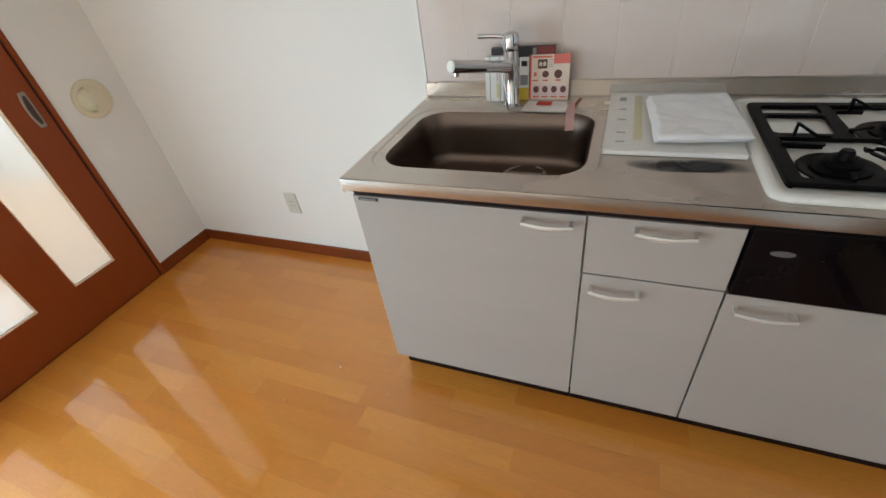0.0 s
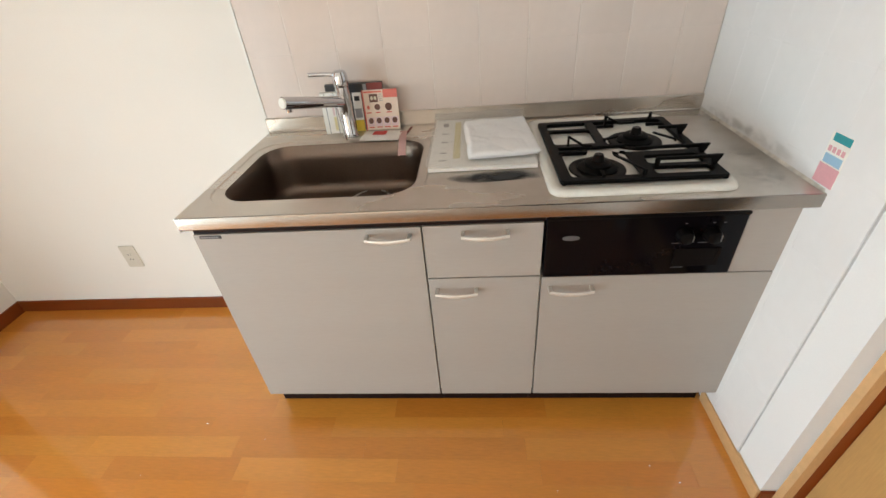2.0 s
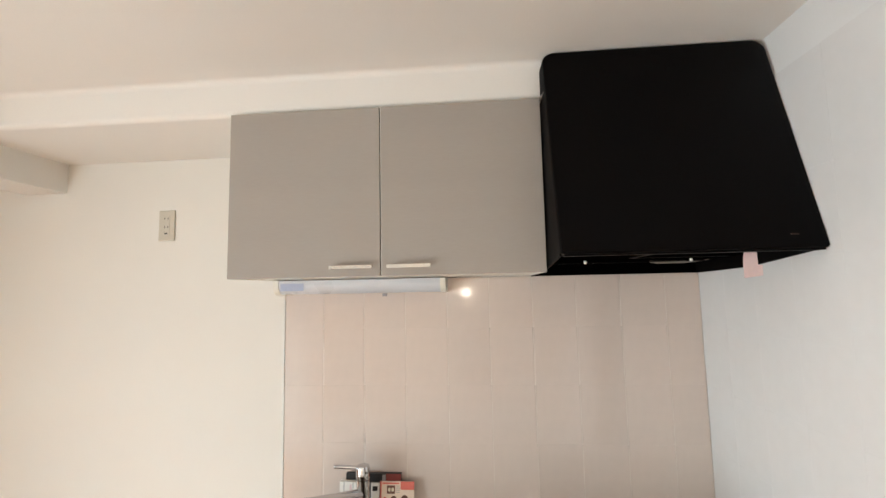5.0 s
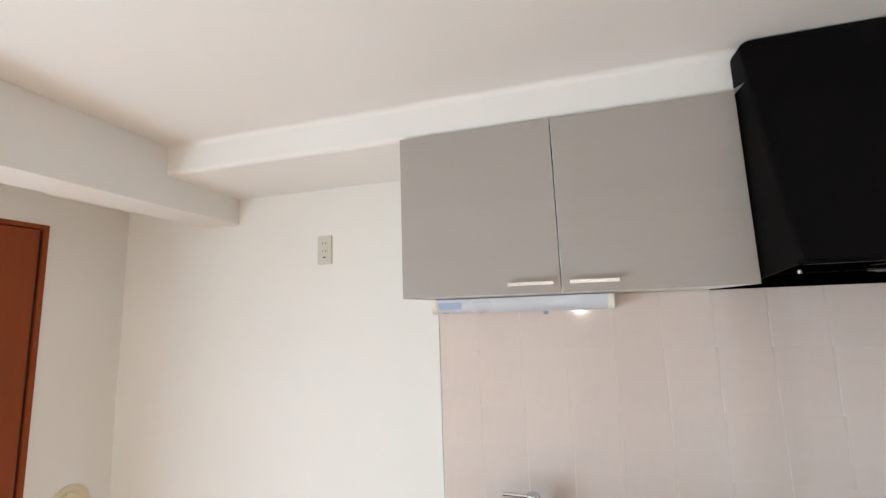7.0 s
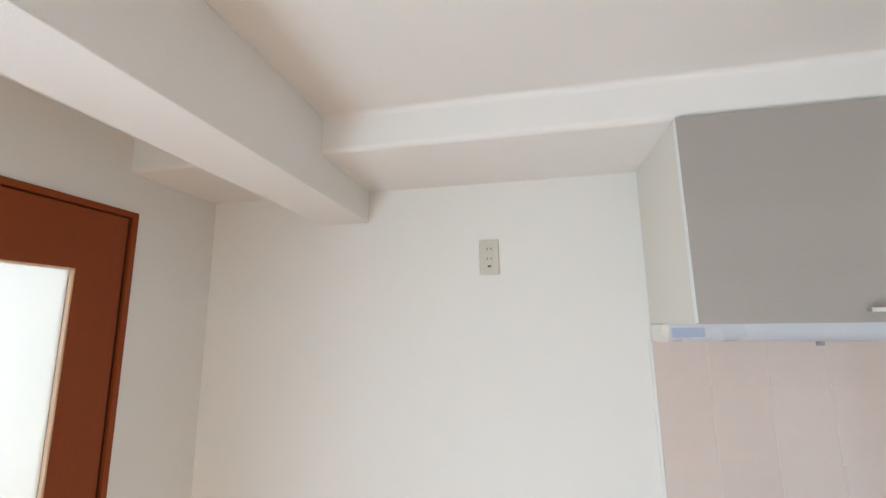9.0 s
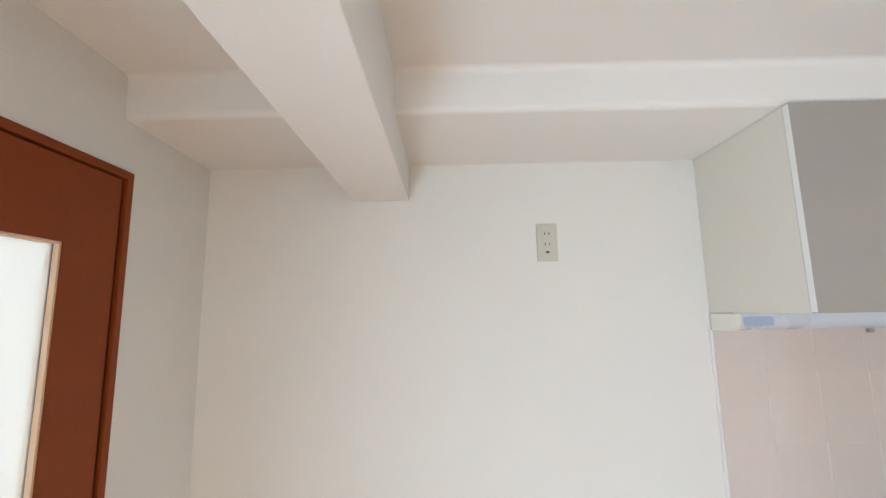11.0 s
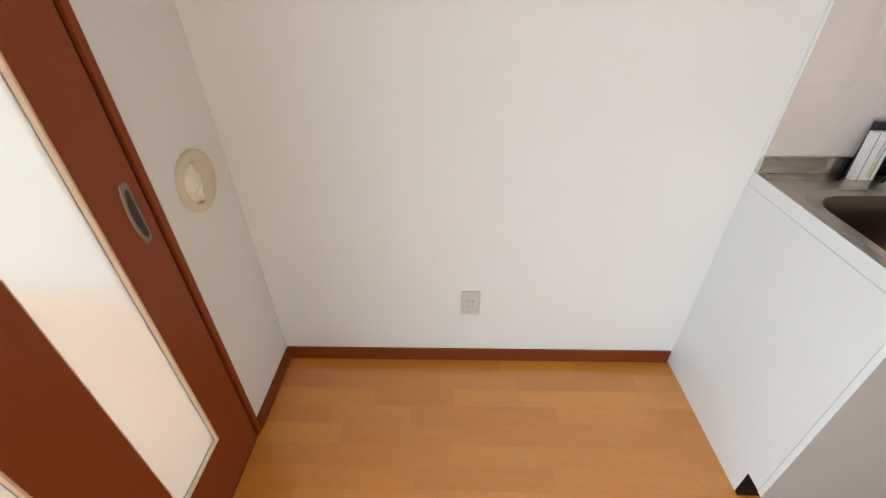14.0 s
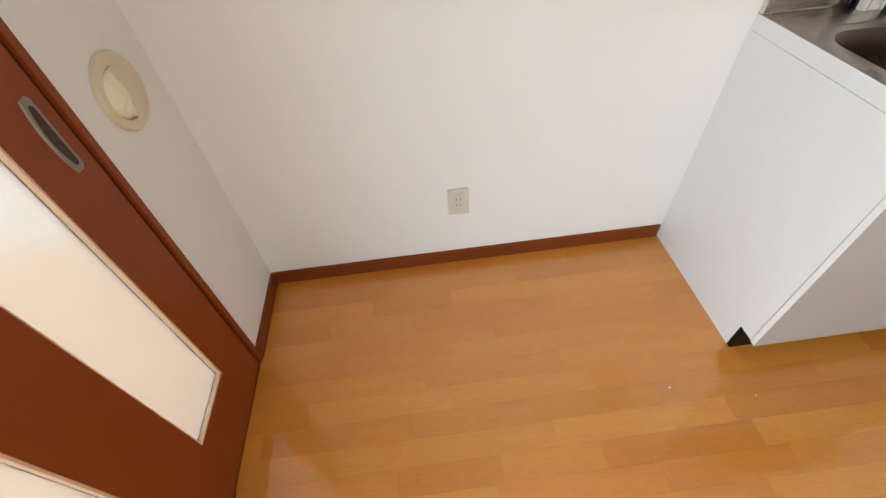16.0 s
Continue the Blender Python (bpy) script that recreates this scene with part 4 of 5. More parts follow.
outlet(1.106, 1.940, 0.066, 0.122, [("pair", 0.028), ("pair", -0.006), ("earth", -0.032)], "beige high wall outlet with an earth terminal")

VC = (0.0, -0.176, 0.911)
vent = thing("round_vent", VC, "round cream plastic ventilation cap with ring louvres", "air vent")
bm = bmesh.new()
VI = (0.0, VC[1] - 0.014, VC[2] + 0.002)
rings = []
for r, x in ((0.085, 0.0003), (0.085, 0.006), (0.082, 0.011), (0.072, 0.014), (0.058, 0.015), (0.0565, 0.014), (0.0565, 0.003)):
    mid = VI if r < 0.06 else VC
    rings.append([(x, mid[1] + r * math.cos(2 * math.pi * k / 48), mid[2] + r * math.sin(2 * math.pi * k / 48)) for k in range(48)])
loft(bm, rings, close=False)
part("rim", bm, FLANGE, vent, smooth=40)
part("back_plate", lathe(bmesh.new(), [(0.0560, 0.0003), (0.0560, 0.004), (0.01, 0.004)], VI, "X", 40), SHADED_CREAM, vent, "shaded back of the cap")


def vent_edge(s):
    """The bulging edge of the closed half, s from -1 at the bottom to 1 at the top."""
    return 0.018 * (1 - s * s) - 0.004


bm = bmesh.new()
edge_pts = [(vent_edge(k / 10), 0.0555 * k / 10) for k in range(-10, 11)]
arc_pts = [(0.0555 * math.cos(radians(a)), 0.0555 * math.sin(radians(a))) for a in range(86, -87, -4)]
outline = edge_pts + arc_pts
loft(bm, [[(x, VI[1] + dy, VI[2] + dz) for dy, dz in outline] for x in (0.005, 0.0175)])
part("closed_half", bm, FLANGE, vent, "plain beige half of the cap")
for bulge in (0.0540, 0.0450, 0.0360, 0.0270, 0.0180, 0.0090, 0.0000, -0.0085):
    bm = bmesh.new()
    ringset = []
    for k in range(25):
        u = -0.985 + 1.97 * k / 24
        wide = math.sqrt(1 - u * u)
        cy, cz = VI[1] - bulge * wide + 0.004 * wide, VI[2] + 0.0555 * u
        ringset.append([(x, cy + q * wide, cz) for q, x in ((-0.0050, 0.006), (-0.0016, 0.0140), (0.0006, 0.0172), (0.0020, 0.0165), (0.0028, 0.006))])
    loft(bm, ringset)
    part("louvre", bm, CREAM, vent, smooth=40)
part("bar", prism(bmesh.new(), [(VI[1] - 0.030, VI[2] - 0.024), (VI[1] - 0.028, VI[2] - 0.026), (VI[1] + 0.003, VI[2] - 0.010), (VI[1] + 0.002, VI[2] - 0.008)], 0.0165, 0.018, "X"), CREAM, vent)

# sticker on the tiled wall
st = thing("wall_sticker", (RX - 0.006, -0.605, 0.875), "peeling pink, blue and teal safety sticker on the tiles", "sticker")
SXP = RX - 0.0072
part("backing", boxes((SXP, SXP + 0.0008, -0.637, -0.577, 0.872, 0.984)), PAPER, st)
part("pink_block", boxes((SXP - 0.0006, SXP - 0.0001, -0.636, -0.577, 0.872, 0.915)), PINK, st, "pink block")
part("blue_band", boxes((SXP - 0.0006, SXP - 0.0001, -0.632, -0.581, 0.918, 0.938)), SKY_BLUE, st, "pale blue band")
part("lettering", boxes(*[(SXP - 0.0006, SXP - 0.0001, -0.630 + i * 0.013, -0.621 + i * 0.013, 0.943, 0.955) for i in range(4)]), PINK, st, "pink unreadable letters")
part("teal_band", boxes((SXP - 0.0006, SXP - 0.0001, -0.634, -0.584, 0.966, 0.983)), TEAL, st, "teal band")

# ---- things on the worktop ----
def leaning(name, x0, x1, y_foot, y_top, z1, thick, mat, label, category, z0=TOP + 0.0008):
    """A flat thing that stands on the worktop and leans back on the wall."""
    t = thing(name, ((x0 + x1) / 2, y_foot, z0), label, category)
    bm = bmesh.new()
    prism(bm, [(y_foot, z0), (y_top, z1), (y_top - thick, z1), (y_foot - thick, z0)], x0, x1, "X")
    body = part("card", bm, mat, t)

    def mark(pname, mm, u0, u1, v0, v1, plabel=""):
        a = y_foot - thick + (y_top - y_foot) * v0 - 0.0007
        b = y_foot - thick + (y_top - y_foot) * v1 - 0.0007
        za, zb = z0 + (z1 - z0) * v0, z0 + (z1 - z0) * v1
        xa, xb = x0 + (x1 - x0) * u0, x0 + (x1 - x0) * u1
        k = bmesh.new()
        prism(k, [(a, za), (b, zb), (b + 0.0005, zb), (a + 0.0005, za)], xa, xb, "X")
        return part(pname, k, mm, body, plabel)

    def dish(pname, mm, u, v, ru, rv, plabel=""):
        k = bmesh.new()
        pts = [(u + ru * math.cos(q), v + rv * math.sin(q)) for q in (math.pi * i / 7 for i in range(14))]
        at = [(x0 + (x1 - x0) * p, y_foot - thick + (y_top - y_foot) * q, z0 + (z1 - z0) * q) for p, q in pts]
        f0 = [k.verts.new((x, y - 0.0013, z)) for x, y, z in at]
        f1 = [k.verts.new((x, y - 0.0008, z)) for x, y, z in at]
        for i in range(14):
            k.faces.new((f0[i], f0[(i + 1) % 14], f1[(i + 1) % 14], f1[i]))
        k.faces.new(f0)
        k.faces.new(f1[::-1])
        return part(pname, k, mm, body, plabel)

    mark.dish = dish
    return mark


mark = leaning("black_box", 1.846, 2.044, -0.022, -0.0185, 1.018, 0.014, BLACK_CARD, "flat black cardboard box with a red-brown end", "cardboard box")
mark("red_end", BROWN_RED, 0.73, 1.0, 0.60, 1.0, "red-brown printed end")
mark("stripe", GREY_PRINT, 0.66, 0.72, 0.78, 0.98, "thin grey stripe")
mark = leaning("leaflet", 1.971, 2.092, -0.052, -0.038, 0.996, 0.0015, LEAFLET, "cream and coral leaflet with small food pictures", "leaflet")
mark("red_corner", CORAL, 0.60, 1.0, 0.80, 1.0, "coral corner block")
mark("red_edge", CORAL, 0.0, 0.04, 0.0, 1.0)
mark("header", CORAL, 0.06, 0.56, 0.93, 0.97, "coral header line")
for i in range(4):
    mark("tile_ground", PALE_PINK, 0.07 + i * 0.23, 0.27 + i * 0.23, 0.10, 0.33, "pale pink ground")
    mark.dish("picture", BROWN_PRINT, 0.17 + i * 0.23, 0.24, 0.075, 0.075, "small round brown dish")
    mark("caption", RED, 0.09 + i * 0.23, 0.25 + i * 0.23, 0.06, 0.085, "red caption bar")
for i, u in enumerate((0.14, 0.40, 0.72)):
    mark.dish("picture", (CORAL, BROWN_PRINT, BROWN_PRINT)[i], u, 0.58, (0.04, 0.085, 0.10)[i], (0.05, 0.075, 0.095)[i], "small round food picture")
    mark("caption", RED, u - 0.07, u + 0.07, 0.43, 0.455, "red caption bar")
mark("picture_frame", BROWN_PRINT, 0.20, 0.44, 0.70, 0.90, "brown bowl picture")
mark.dish("bowl", CREAM_PAPER, 0.27, 0.80, 0.04, 0.05, "pale bowl")
mark.dish("bowl", CREAM_PAPER, 0.37, 0.80, 0.04, 0.05, "pale bowl")
for k, v in enumerate((0.88, 0.83, 0.78, 0.73)):
    mark("text_line", GREY_PRINT, 0.47, 0.58, v, v + 0.015, "grey unreadable line")
mark = leaning("booklet", 1.938, 1.968, -0.050, -0.036, 0.990, 0.006, PAPER, "white booklet with a yellow block at its foot", "booklet")
mark("yellow_block", YELLOW, 0.0, 1.0, 0.0, 0.30, "yellow block")
mark("text_block", GREY_PRINT, 0.1, 0.9, 0.36, 0.60, "grey unreadable text")
mark("dark_block", BLACK_CARD, 0.2, 0.8, 0.80, 0.92)
mark = leaning("booklet", 1.830, 1.890, -0.048, -0.038, 0.998, 0.018, PAPER, "stack of pale printed papers standing by the tap", "paper stack")
mark("stripe", GREY_PRINT, 0.24, 0.28, 0.0, 1.0, "thin grey page edge")
mark("stripe", PALE_PINK, 0.60, 0.72, 0.45, 0.95, "pale pink strip")
mark("stripe", GREY_PRINT, 0.78, 0.82, 0.0, 1.0, "thin grey page edge")
mark("stripe", PALE_YELLOW, 0.60, 0.76, 0.08, 0.42, "pale yellow strip")


def sheet(name, x0, x1, y0, y1, z, lift, mat, label, category, turn=0.0, nx=14, ny=12, thick=0.0012, curl=None, parent=None):
    """A sheet of paper that lies with slight waves."""
    bm = bmesh.new()
    cx, cy = (x0 + x1) / 2, (y0 + y1) / 2
    c, s = math.cos(radians(turn)), math.sin(radians(turn))
    grids = []
    for k in (0, 1):
        g = []
        for i in range(nx + 1):
            row = []
            for j in range(ny + 1):
                u, v = i / nx, j / ny
                x, y = x0 + (x1 - x0) * u - cx, y0 + (y1 - y0) * v - cy
                h = lift * (0.5 + 0.5 * noise.noise(Vector((u * 3.1 + x0 * 9, v * 2.7, y0 * 7)))) * (1 if k else 1)
                if curl:
                    h += curl(u, v)
                row.append(bm.verts.new((cx + c * x - s * y, cy + s * x + c * y, z + h + thick * k)))
            g.append(row)
        grids.append(g)
    lo, hi = grids
    for i in range(nx):
        for j in range(ny):
            bm.faces.new((hi[i][j], hi[i + 1][j], hi[i + 1][j + 1], hi[i][j + 1]))
            bm.faces.new((lo[i][j], lo[i][j + 1], lo[i + 1][j + 1], lo[i + 1][j]))
    for i in range(nx):
        bm.faces.new((lo[i][0], lo[i + 1][0], hi[i + 1][0], hi[i][0]))
        bm.faces.new((lo[i][ny], hi[i][ny], hi[i + 1][ny], lo[i + 1][ny]))
    for j in range(ny):
        bm.faces.new((lo[0][j], hi[0][j], hi[0][j + 1], lo[0][j + 1]))
        bm.faces.new((lo[nx][j], lo[nx][j + 1], hi[nx][j + 1], hi[nx][j]))
    if parent:
        return part(name, bm, mat, parent, label, smooth=60)
    ob = part(name, bm, mat, label=label, smooth=60, base=(cx, cy, z))
    return tagged(ob, label, category)


sheet("leaflet", 1.968, 2.100, -0.165, -0.075, TOP + 0.001, 0.004, PAPER, "white flyer with a red square lying by the sink", "leaflet", turn=-4)
sheet("red_square", 2.004, 2.050, -0.118, -0.084, TOP + 0.0062, 0.0, RED, "red printed square", "", turn=-4, nx=4, ny=4, thick=0.0004, parent=bpy.data.objects["leaflet.001"])
sheet("paper_strip", 2.102, 2.126, -0.270, -0.085, TOP + 0.002, 0.002, STRIP_PINK, "pink paper strip hanging over the sink edge", "paper strip", turn=5, nx=5, ny=16, curl=lambda u, v: -0.0 if v > 0.45 else -0.03 * (0.45 - v))
sheet("paper_strip", 2.118, 2.126, -0.135, -0.045, TOP + 0.0012, 0.002, BROWN_RED, "thin dark red paper strip by the sink", "paper strip", turn=-10, nx=3, ny=8)

# folded papers in a plastic sleeve, and the cloth on them
CLEAN_PAPER = material("clean_white_paper", (0.90, 0.885, 0.85), 0.55, vary=0.03, scale=10)
sheet("paper_sleeve", 2.218, 2.515, -0.432, -0.024, TOP + 0.001, 0.002, CLEAN_PAPER, "printed papers in a clear plastic sleeve under the cloth", "paper sleeve", nx=20, ny=22, thick=0.010)
sleeve = bpy.data.objects["paper_sleeve"]
sheet("plastic_cover", 2.212, 2.519, -0.437, -0.020, TOP + 0.0138, 0.006, PLASTIC_FILM, "wrinkled clear film", "", nx=30, ny=30, thick=0.0006, parent=sleeve, curl=lambda u, v: (0.0035 * abs(math.sin(9 * v + 3 * u + 2 * noise.noise(Vector((u * 6, v * 6, 0))))) + 0.003 * abs(noise.noise(Vector((u * 14, v * 9, 3))))) * (u < 0.33 or v > 0.86) + 0.016 * max(0, v - 0.92) / 0.08)
for y in (-0.10, -0.17, -0.245, -0.33, -0.385):
    part("print", boxes((2.245, 2.245 + (0.020 if y != -0.10 else 0.018), y, y + (0.006 if y != -0.10 else 0.028), TOP + 0.0128, TOP + 0.0136)), GREY_PRINT, sleeve, "grey unreadable lines")
part("yellow_band", boxes((2.285, 2.305, -0.37, -0.06, TOP + 0.0128, TOP + 0.0135)), PALE_YELLOW, sleeve, "pale yellow band")

cloth = thing("folded_cloth", (2.42, -0.25, TOP + 0.0200), "white folded cloth lying on the plastic sleeve", "cloth")
nx, ny = 56, 72
cx0, cx1, cy0, cy1 = 2.312, 2.506, -0.400, -0.108
for layer in range(3):
    zb = TOP + 0.0200 + layer * 0.0052
    sh = layer * 0.003
    g = []
    bm = bmesh.new()
    for i in range(nx + 1):
        row = []
        for j in range(ny + 1):
            u, v = i / nx, j / ny
            e = min(u, 1 - u, v, 1 - v)
            edge = min(1.0, e / 0.05)
            rnd = math.sqrt(max(0.0, 1 - (1 - edge) ** 2))
            h = 0.0046 * rnd
            if layer == 2:
                p = Vector((u * 5, v * 7, 0.3))
                h += rnd * (0.006 * noise.noise(p * 0.5) + 0.008 * abs(noise.noise(Vector((u * 3.0 + 1.5 * v, v * 4.2, 0.3)))) + 0.0022 * abs(noise.noise(Vector((u * 11 - 5 * v, v * 9, 2.3)))))
            wob = 0.004 * noise.noise(Vector((u * 4, v * 4, layer * 3.0)))
            row.append(bm.verts.new((cx0 + sh + (cx1 - cx0) * u + wob + 0.018 * (1 - v), cy0 + (cy1 - cy0) * v + wob - sh + 0.02 * u, zb + h)))
        g.append(row)
    for i in range(nx):
        for j in range(ny):
            bm.faces.new((g[i][j], g[i + 1][j], g[i + 1][j + 1], g[i][j + 1]))
    rim = [g[i][0] for i in range(nx + 1)] + [g[nx][j] for j in range(1, ny + 1)] + [g[i][ny] for i in range(nx - 1, -1, -1)] + [g[0][j] for j in range(ny - 1, 0, -1)]
    bm.faces.new(rim[::-1])
    part("fold", bm, CLOTH, cloth, smooth=60)

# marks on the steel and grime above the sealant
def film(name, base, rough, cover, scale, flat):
    """A patchy film that thins out towards its rim; flat: the plane of the patch, as a mask of axes."""
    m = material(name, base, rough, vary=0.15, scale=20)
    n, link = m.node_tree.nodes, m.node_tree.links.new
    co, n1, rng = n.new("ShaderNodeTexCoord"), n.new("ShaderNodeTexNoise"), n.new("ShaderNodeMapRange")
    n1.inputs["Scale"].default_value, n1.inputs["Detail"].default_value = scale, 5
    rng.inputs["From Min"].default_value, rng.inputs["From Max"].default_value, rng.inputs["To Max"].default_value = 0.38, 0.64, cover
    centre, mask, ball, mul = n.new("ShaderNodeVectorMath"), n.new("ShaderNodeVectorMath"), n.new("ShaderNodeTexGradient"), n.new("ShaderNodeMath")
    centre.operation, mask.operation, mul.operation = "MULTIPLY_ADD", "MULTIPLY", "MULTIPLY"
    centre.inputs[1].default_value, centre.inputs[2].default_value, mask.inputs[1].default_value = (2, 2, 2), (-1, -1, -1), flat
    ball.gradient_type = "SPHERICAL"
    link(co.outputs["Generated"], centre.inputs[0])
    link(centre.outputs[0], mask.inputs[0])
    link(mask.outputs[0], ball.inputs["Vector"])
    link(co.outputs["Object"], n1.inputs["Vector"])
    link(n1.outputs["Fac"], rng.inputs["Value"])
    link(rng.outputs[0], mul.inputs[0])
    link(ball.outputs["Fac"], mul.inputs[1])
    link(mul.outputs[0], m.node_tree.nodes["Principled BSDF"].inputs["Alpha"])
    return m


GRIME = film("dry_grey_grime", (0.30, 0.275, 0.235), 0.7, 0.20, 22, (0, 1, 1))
DARK_MARK = film("dark_mark", (0.014, 0.016, 0.022), 0.55, 1.7, 9, (1, 1, 0))
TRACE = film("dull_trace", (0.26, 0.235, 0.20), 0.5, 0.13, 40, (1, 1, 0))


def patch(name, pts, mat, label, axis="Z", level=TOP + 0.0004):
    """A wafer-thin patch with a wavering outline."""
    out = []
    for (ua, va), (ub, vb) in zip(pts, pts[1:] + pts[:1]):
        for k in range(5):
            u, v = ua + (ub - ua) * k / 5, va + (vb - va) * k / 5
            out.append((u + 0.004 * noise.noise(Vector((u * 60, v * 60, 1.7))), v + 0.004 * noise.noise(Vector((u * 60, v * 60, 8.3)))))
    ob = part(name, prism(bmesh.new(), out, level, level + 0.0003, axis), mat, label=label, base=((pts[0][0], pts[0][1], level) if axis == "Z" else (level, pts[0][0], pts[0][1])))
    return tagged(ob, label, "stain")


patch("steel_mark", [(2.27, -0.452), (2.524, -0.430), (2.534, -0.490), (2.27, -0.512)], DARK_MARK, "dark mark on the steel in front of the paper sleeve")
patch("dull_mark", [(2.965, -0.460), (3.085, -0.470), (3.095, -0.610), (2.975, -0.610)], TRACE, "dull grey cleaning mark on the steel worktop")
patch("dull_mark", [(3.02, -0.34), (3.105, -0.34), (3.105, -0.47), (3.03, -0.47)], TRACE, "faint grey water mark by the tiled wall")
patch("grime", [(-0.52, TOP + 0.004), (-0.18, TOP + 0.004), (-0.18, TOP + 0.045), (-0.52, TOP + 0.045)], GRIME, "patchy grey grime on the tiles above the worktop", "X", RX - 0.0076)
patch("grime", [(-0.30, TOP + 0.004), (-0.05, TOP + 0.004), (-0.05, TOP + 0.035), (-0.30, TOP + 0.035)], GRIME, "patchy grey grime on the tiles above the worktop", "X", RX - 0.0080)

# an added, unseen stand-in for a carried torch, whose glint shows on the glaze
torch_standin = thing("torch_standin", (2.22, BACK, 1.63), "unseen lamp added on the wall behind as a torch stand-in", "wall lamp")
part("base_plate", lathe(bmesh.new(), [(0.045, 0.0005), (0.045, 0.010), (0.030, 0.020), (0.016, 0.024), (0.016, 0.055)], (2.22, BACK, 1.63), "Y", 32), WHITE_PANEL, torch_standin, "white round base with a short socket", smooth=40)

# small crumbs and scraps on the floor
for i, (fx, fy, sz) in enumerate(((1.335, -0.64, 0.0030), (1.58, -0.70, 0.0016), (2.565, -0.86, 0.0015), (2.86, -0.78, 0.002), (2.93, -0.83, 0.0022), (1.20, -0.83, 0.0014))):
    bm = bmesh.new()
    bmesh.ops.create_icosphere(bm, subdivisions=1, radius=sz)
    for v in bm.verts:
        v.co = Vector((v.co.x * 1.6, v.co.y * 0.9, v.co.z * 0.35)) * (0.8 + 0.4 * random.random())
    bmesh.ops.translate(bm, verts=bm.verts[:], vec=(fx, fy, 0.001 + sz * 0.25))
    ob = part("crumb", bm, PAPER, base=(fx, fy, 0))
    tagged(ob, "tiny white crumb on the wooden floor", "crumb", "crumbs on the floor")

# ---- tiles ----
tiles_n = thing("tiling_north", (2.36, 0, 0.911))
tiles_n["kind"] = "structure"
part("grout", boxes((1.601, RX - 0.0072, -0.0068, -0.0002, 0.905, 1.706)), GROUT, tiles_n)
part("trim", boxes((1.593, 1.6005, -0.010, -0.0002, 0.905, 1.655), bevel=0.001), WHITE_PANEL, tiles_n, "thin white edge trim")
tiles_e = thing("tiling_east", (RX, -0.38, 0.05))
tiles_e["kind"] = "structure"
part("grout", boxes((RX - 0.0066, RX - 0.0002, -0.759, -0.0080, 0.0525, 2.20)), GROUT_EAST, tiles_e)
part("trim", boxes((RX - 0.0050, RX - 0.0002, -0.7612, -0.7602, 0.050, CEIL)), TRIM_GREY, tiles_e, "thin grey edge strip")


def tile_mesh(axis, a, b, z, mat):
    """A tile with a softly rounded glazed edge: wide along its upright sides, tight along the others."""
    front, wide, tight = {"Y": (1, 0.0028, 0.0006), "X": (0, 0.0012, 0.0005)}[axis]
    across = a if axis == "Y" else b
    steps = (0.0, 0.15, 0.45, 1.0)
    bm = bmesh.new()
    rings = []
    depth = b if axis == "Y" else a
    for level in ["back"] + list(reversed(range(4))):
        if level == "back":
            iu, iv, dep = 0.0, 0.0, depth
        else:
            k = steps[3 - level]
            iu, iv, dep = wide * k, tight * k, 0.0008 * (1 - math.sin(k * math.pi / 2))
        ring = [(iu, iv), (across - iu, iv), (across - iu, z - iv), (iu, z - iv)]
        rings.append([(u, dep, v) if axis == "Y" else (dep, u, v) for u, v in ring])
    made_rings = loft(bm, rings)
    bm.faces.new(made_rings[0][::-1])
    bmesh.ops.recalc_face_normals(bm, faces=bm.faces)
    me = bpy.data.meshes.new("tile")
    bm.to_mesh(me)
    bm.free()
    me.materials.append(mat)
    me.shade_smooth()
    for p in me.polygons:
        if abs(p.normal[front]) > 0.999:
            p.use_smooth = False
    return me


made = {}


def tile(parent, axis, p, size):
    key = (axis, *[round(s, 4) for s in size])
    if key not in made:
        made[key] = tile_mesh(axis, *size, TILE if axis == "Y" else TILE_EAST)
    ob = new("tile", made[key])
    ob.parent = parent
    ob.location = Vector(p) - parent.location


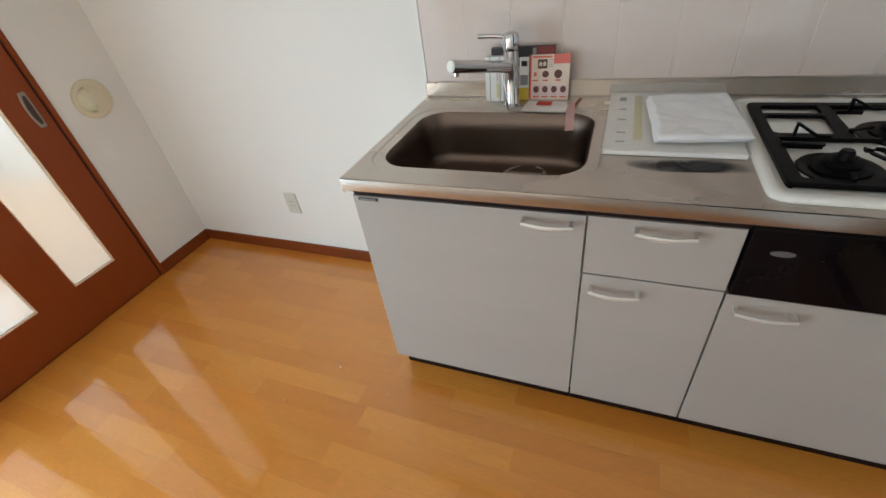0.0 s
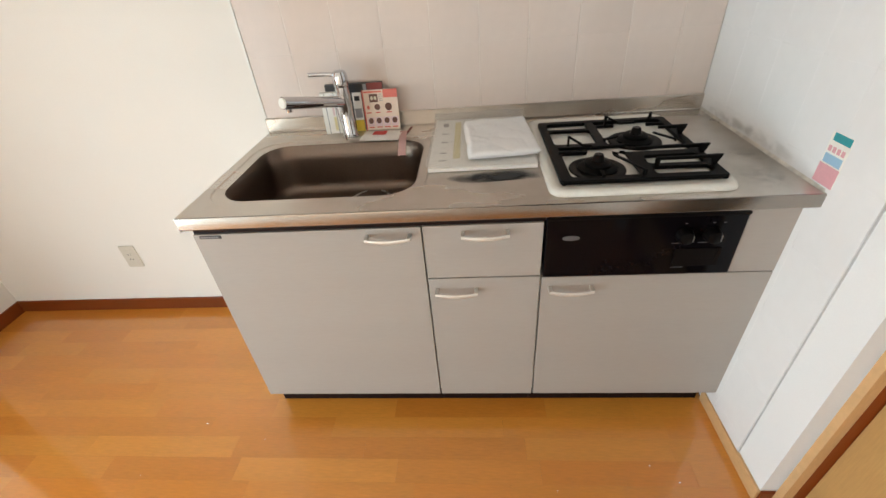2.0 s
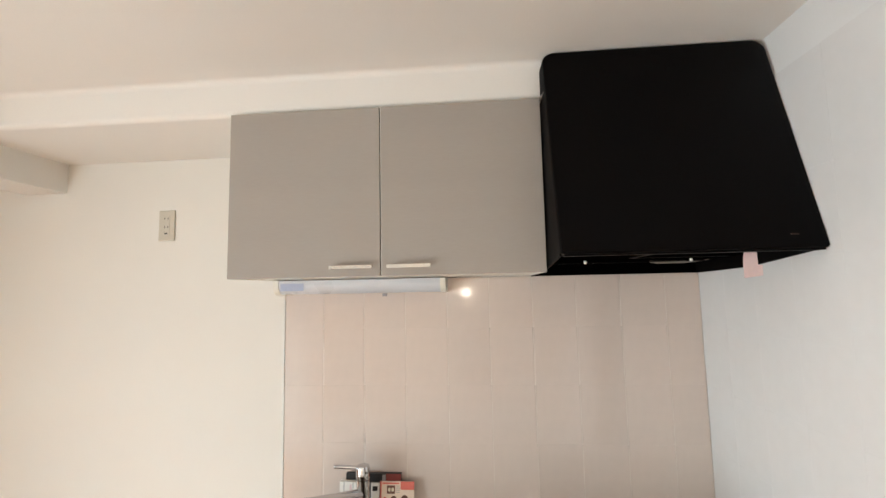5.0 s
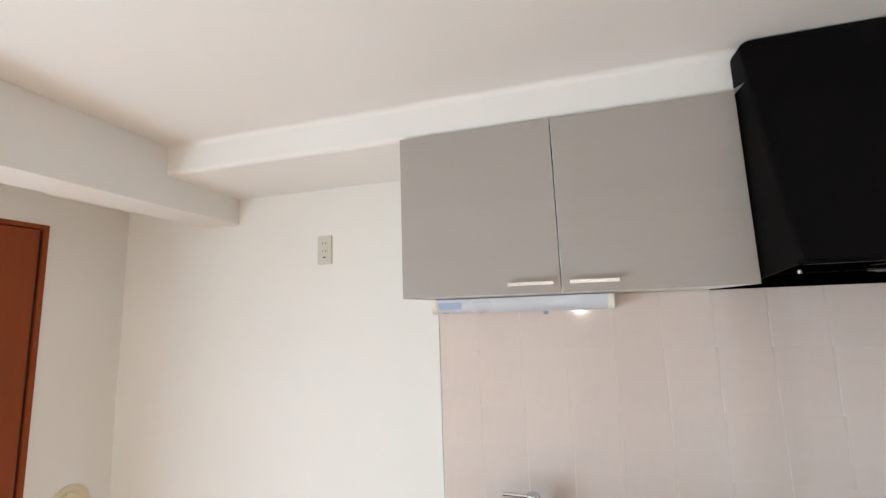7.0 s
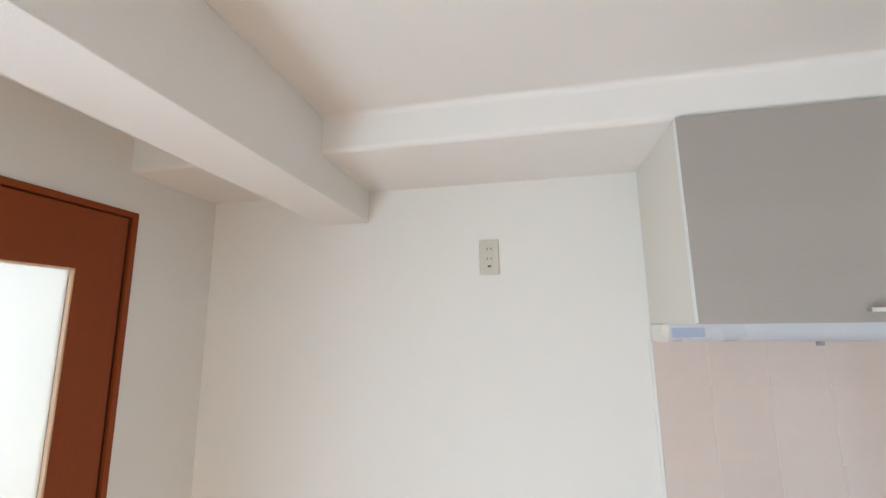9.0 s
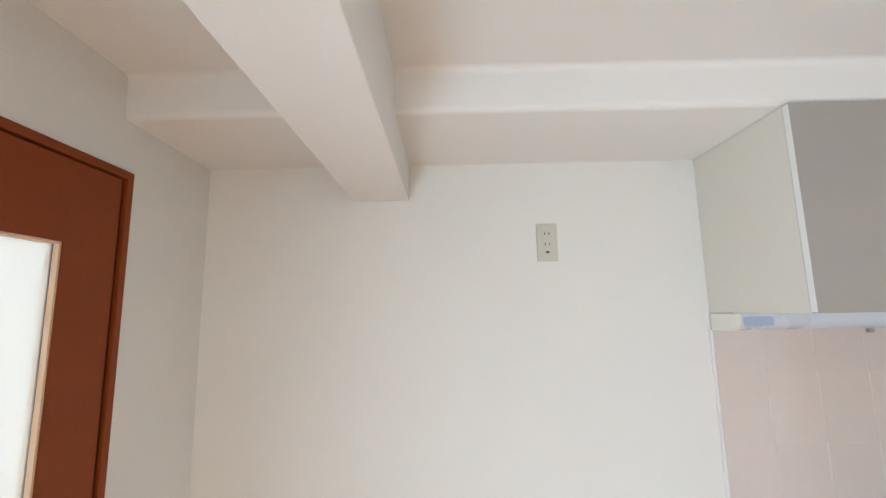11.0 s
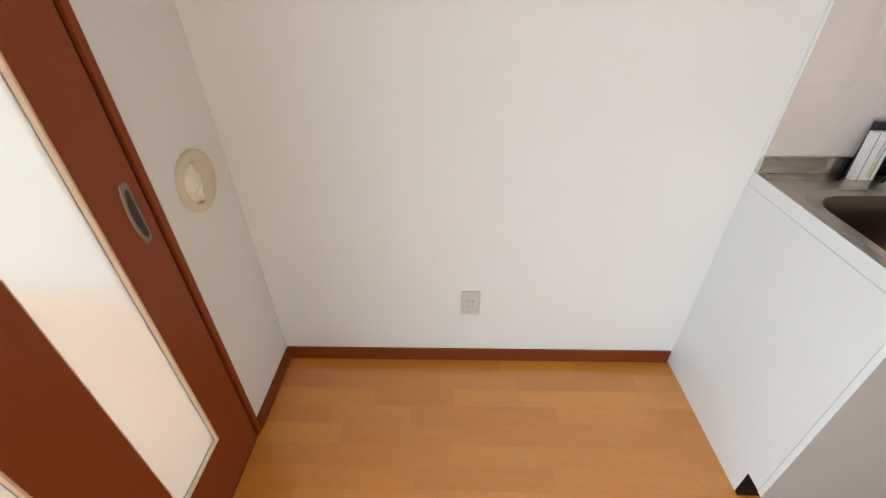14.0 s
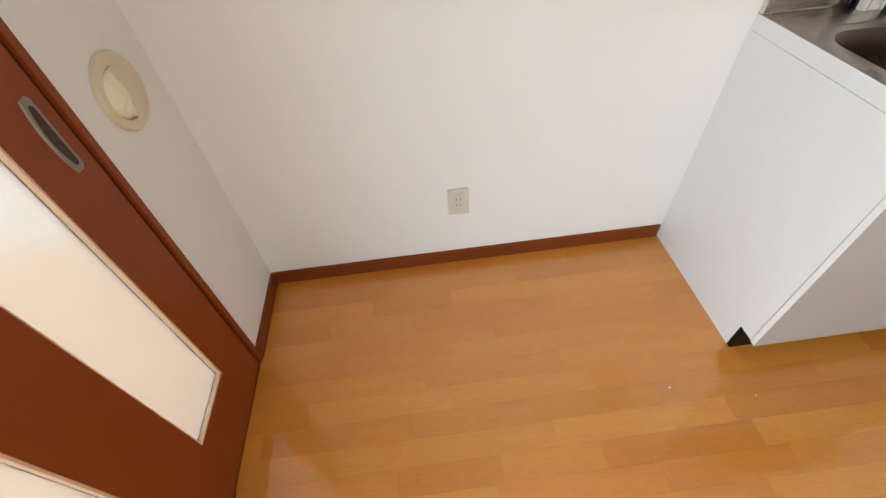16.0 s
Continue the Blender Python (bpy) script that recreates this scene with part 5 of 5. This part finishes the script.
G, GZ = 0.0009, 0.00015
xs = [1.601, 1.751] + [1.751 + 0.1555 * k for k in range(1, 9)] + [RX - 0.006]
zs = [0.911 + 0.2038 * k for k in range(5)]
zs[-1] = 1.706
for xa, xb in zip(xs, xs[1:]):
    for za, zb in zip(zs, zs[1:]):
        tile(tiles_n, "Y", (xa + G, -0.0075, za + GZ), (xb - xa - 2 * G, 0.0040, zb - za - 2 * GZ))
ys = [-0.0080 - 0.1502 * k for k in range(6)]
z0s = [0.0525] + [0.0958 + 0.2038 * k for k in range(11)]
z0s[-1] = 2.20
for ya, yb in zip(ys[1:], ys):
    for za, zb in zip(z0s, z0s[1:]):
        tile(tiles_e, "X", (RX - 0.0070, ya + 0.0002, za + GZ), (0.0034, yb - ya - 0.0004, zb - za - 2 * GZ))

# ---- floor strips ----
floor = new("floor")
tagged(floor, kind="structure")
rng = random.Random(7)
strips = {}
count = 0
rest = bmesh.new()
W = 0.0765
row = 0
y = 0.0
near = []
while y > BACK + 0.01:
    x = -0.12 - rng.random() * 0.4
    y2 = max(y - W, BACK)
    while x < RX2 - 0.004:
        ln = rng.choice((0.30, 0.38, 0.46, 0.46, 0.54))
        xa, xb = max(x, -0.0), min(x + ln, RX2 - 0.004)
        if xb - xa > 0.02:
            if y2 > PIER + 0.01:
                xb = min(xb, RX - 0.002)
            near.append((round(xa, 3), round(xb, 3), y2, y))
        x += ln
    y = y2
near.sort(key=lambda r: -r[3])
for k, (xa, xb, y0, y1) in enumerate(near):
    if k < 300:
        key = (round(xb - xa, 4), round(y1 - y0, 4))
        if key not in strips:
            bm = boxes((0, key[0] - 0.0002, 0, key[1] - 0.0002, -0.012, 0))
            me = bpy.data.meshes.new("plank")
            bm.to_mesh(me)
            bm.free()
            me.materials.append(PLANK)
            strips[key] = me
        ob = new("plank", strips[key])
        ob.parent = floor
        ob.location = (xa, y0, 0)
    else:
        box(rest, xa, xb - 0.0006, y0, y1 - 0.0005, -0.012, 0)
if rest.verts:
    part("plank_rest", rest, PLANK, floor, kind="stuff")
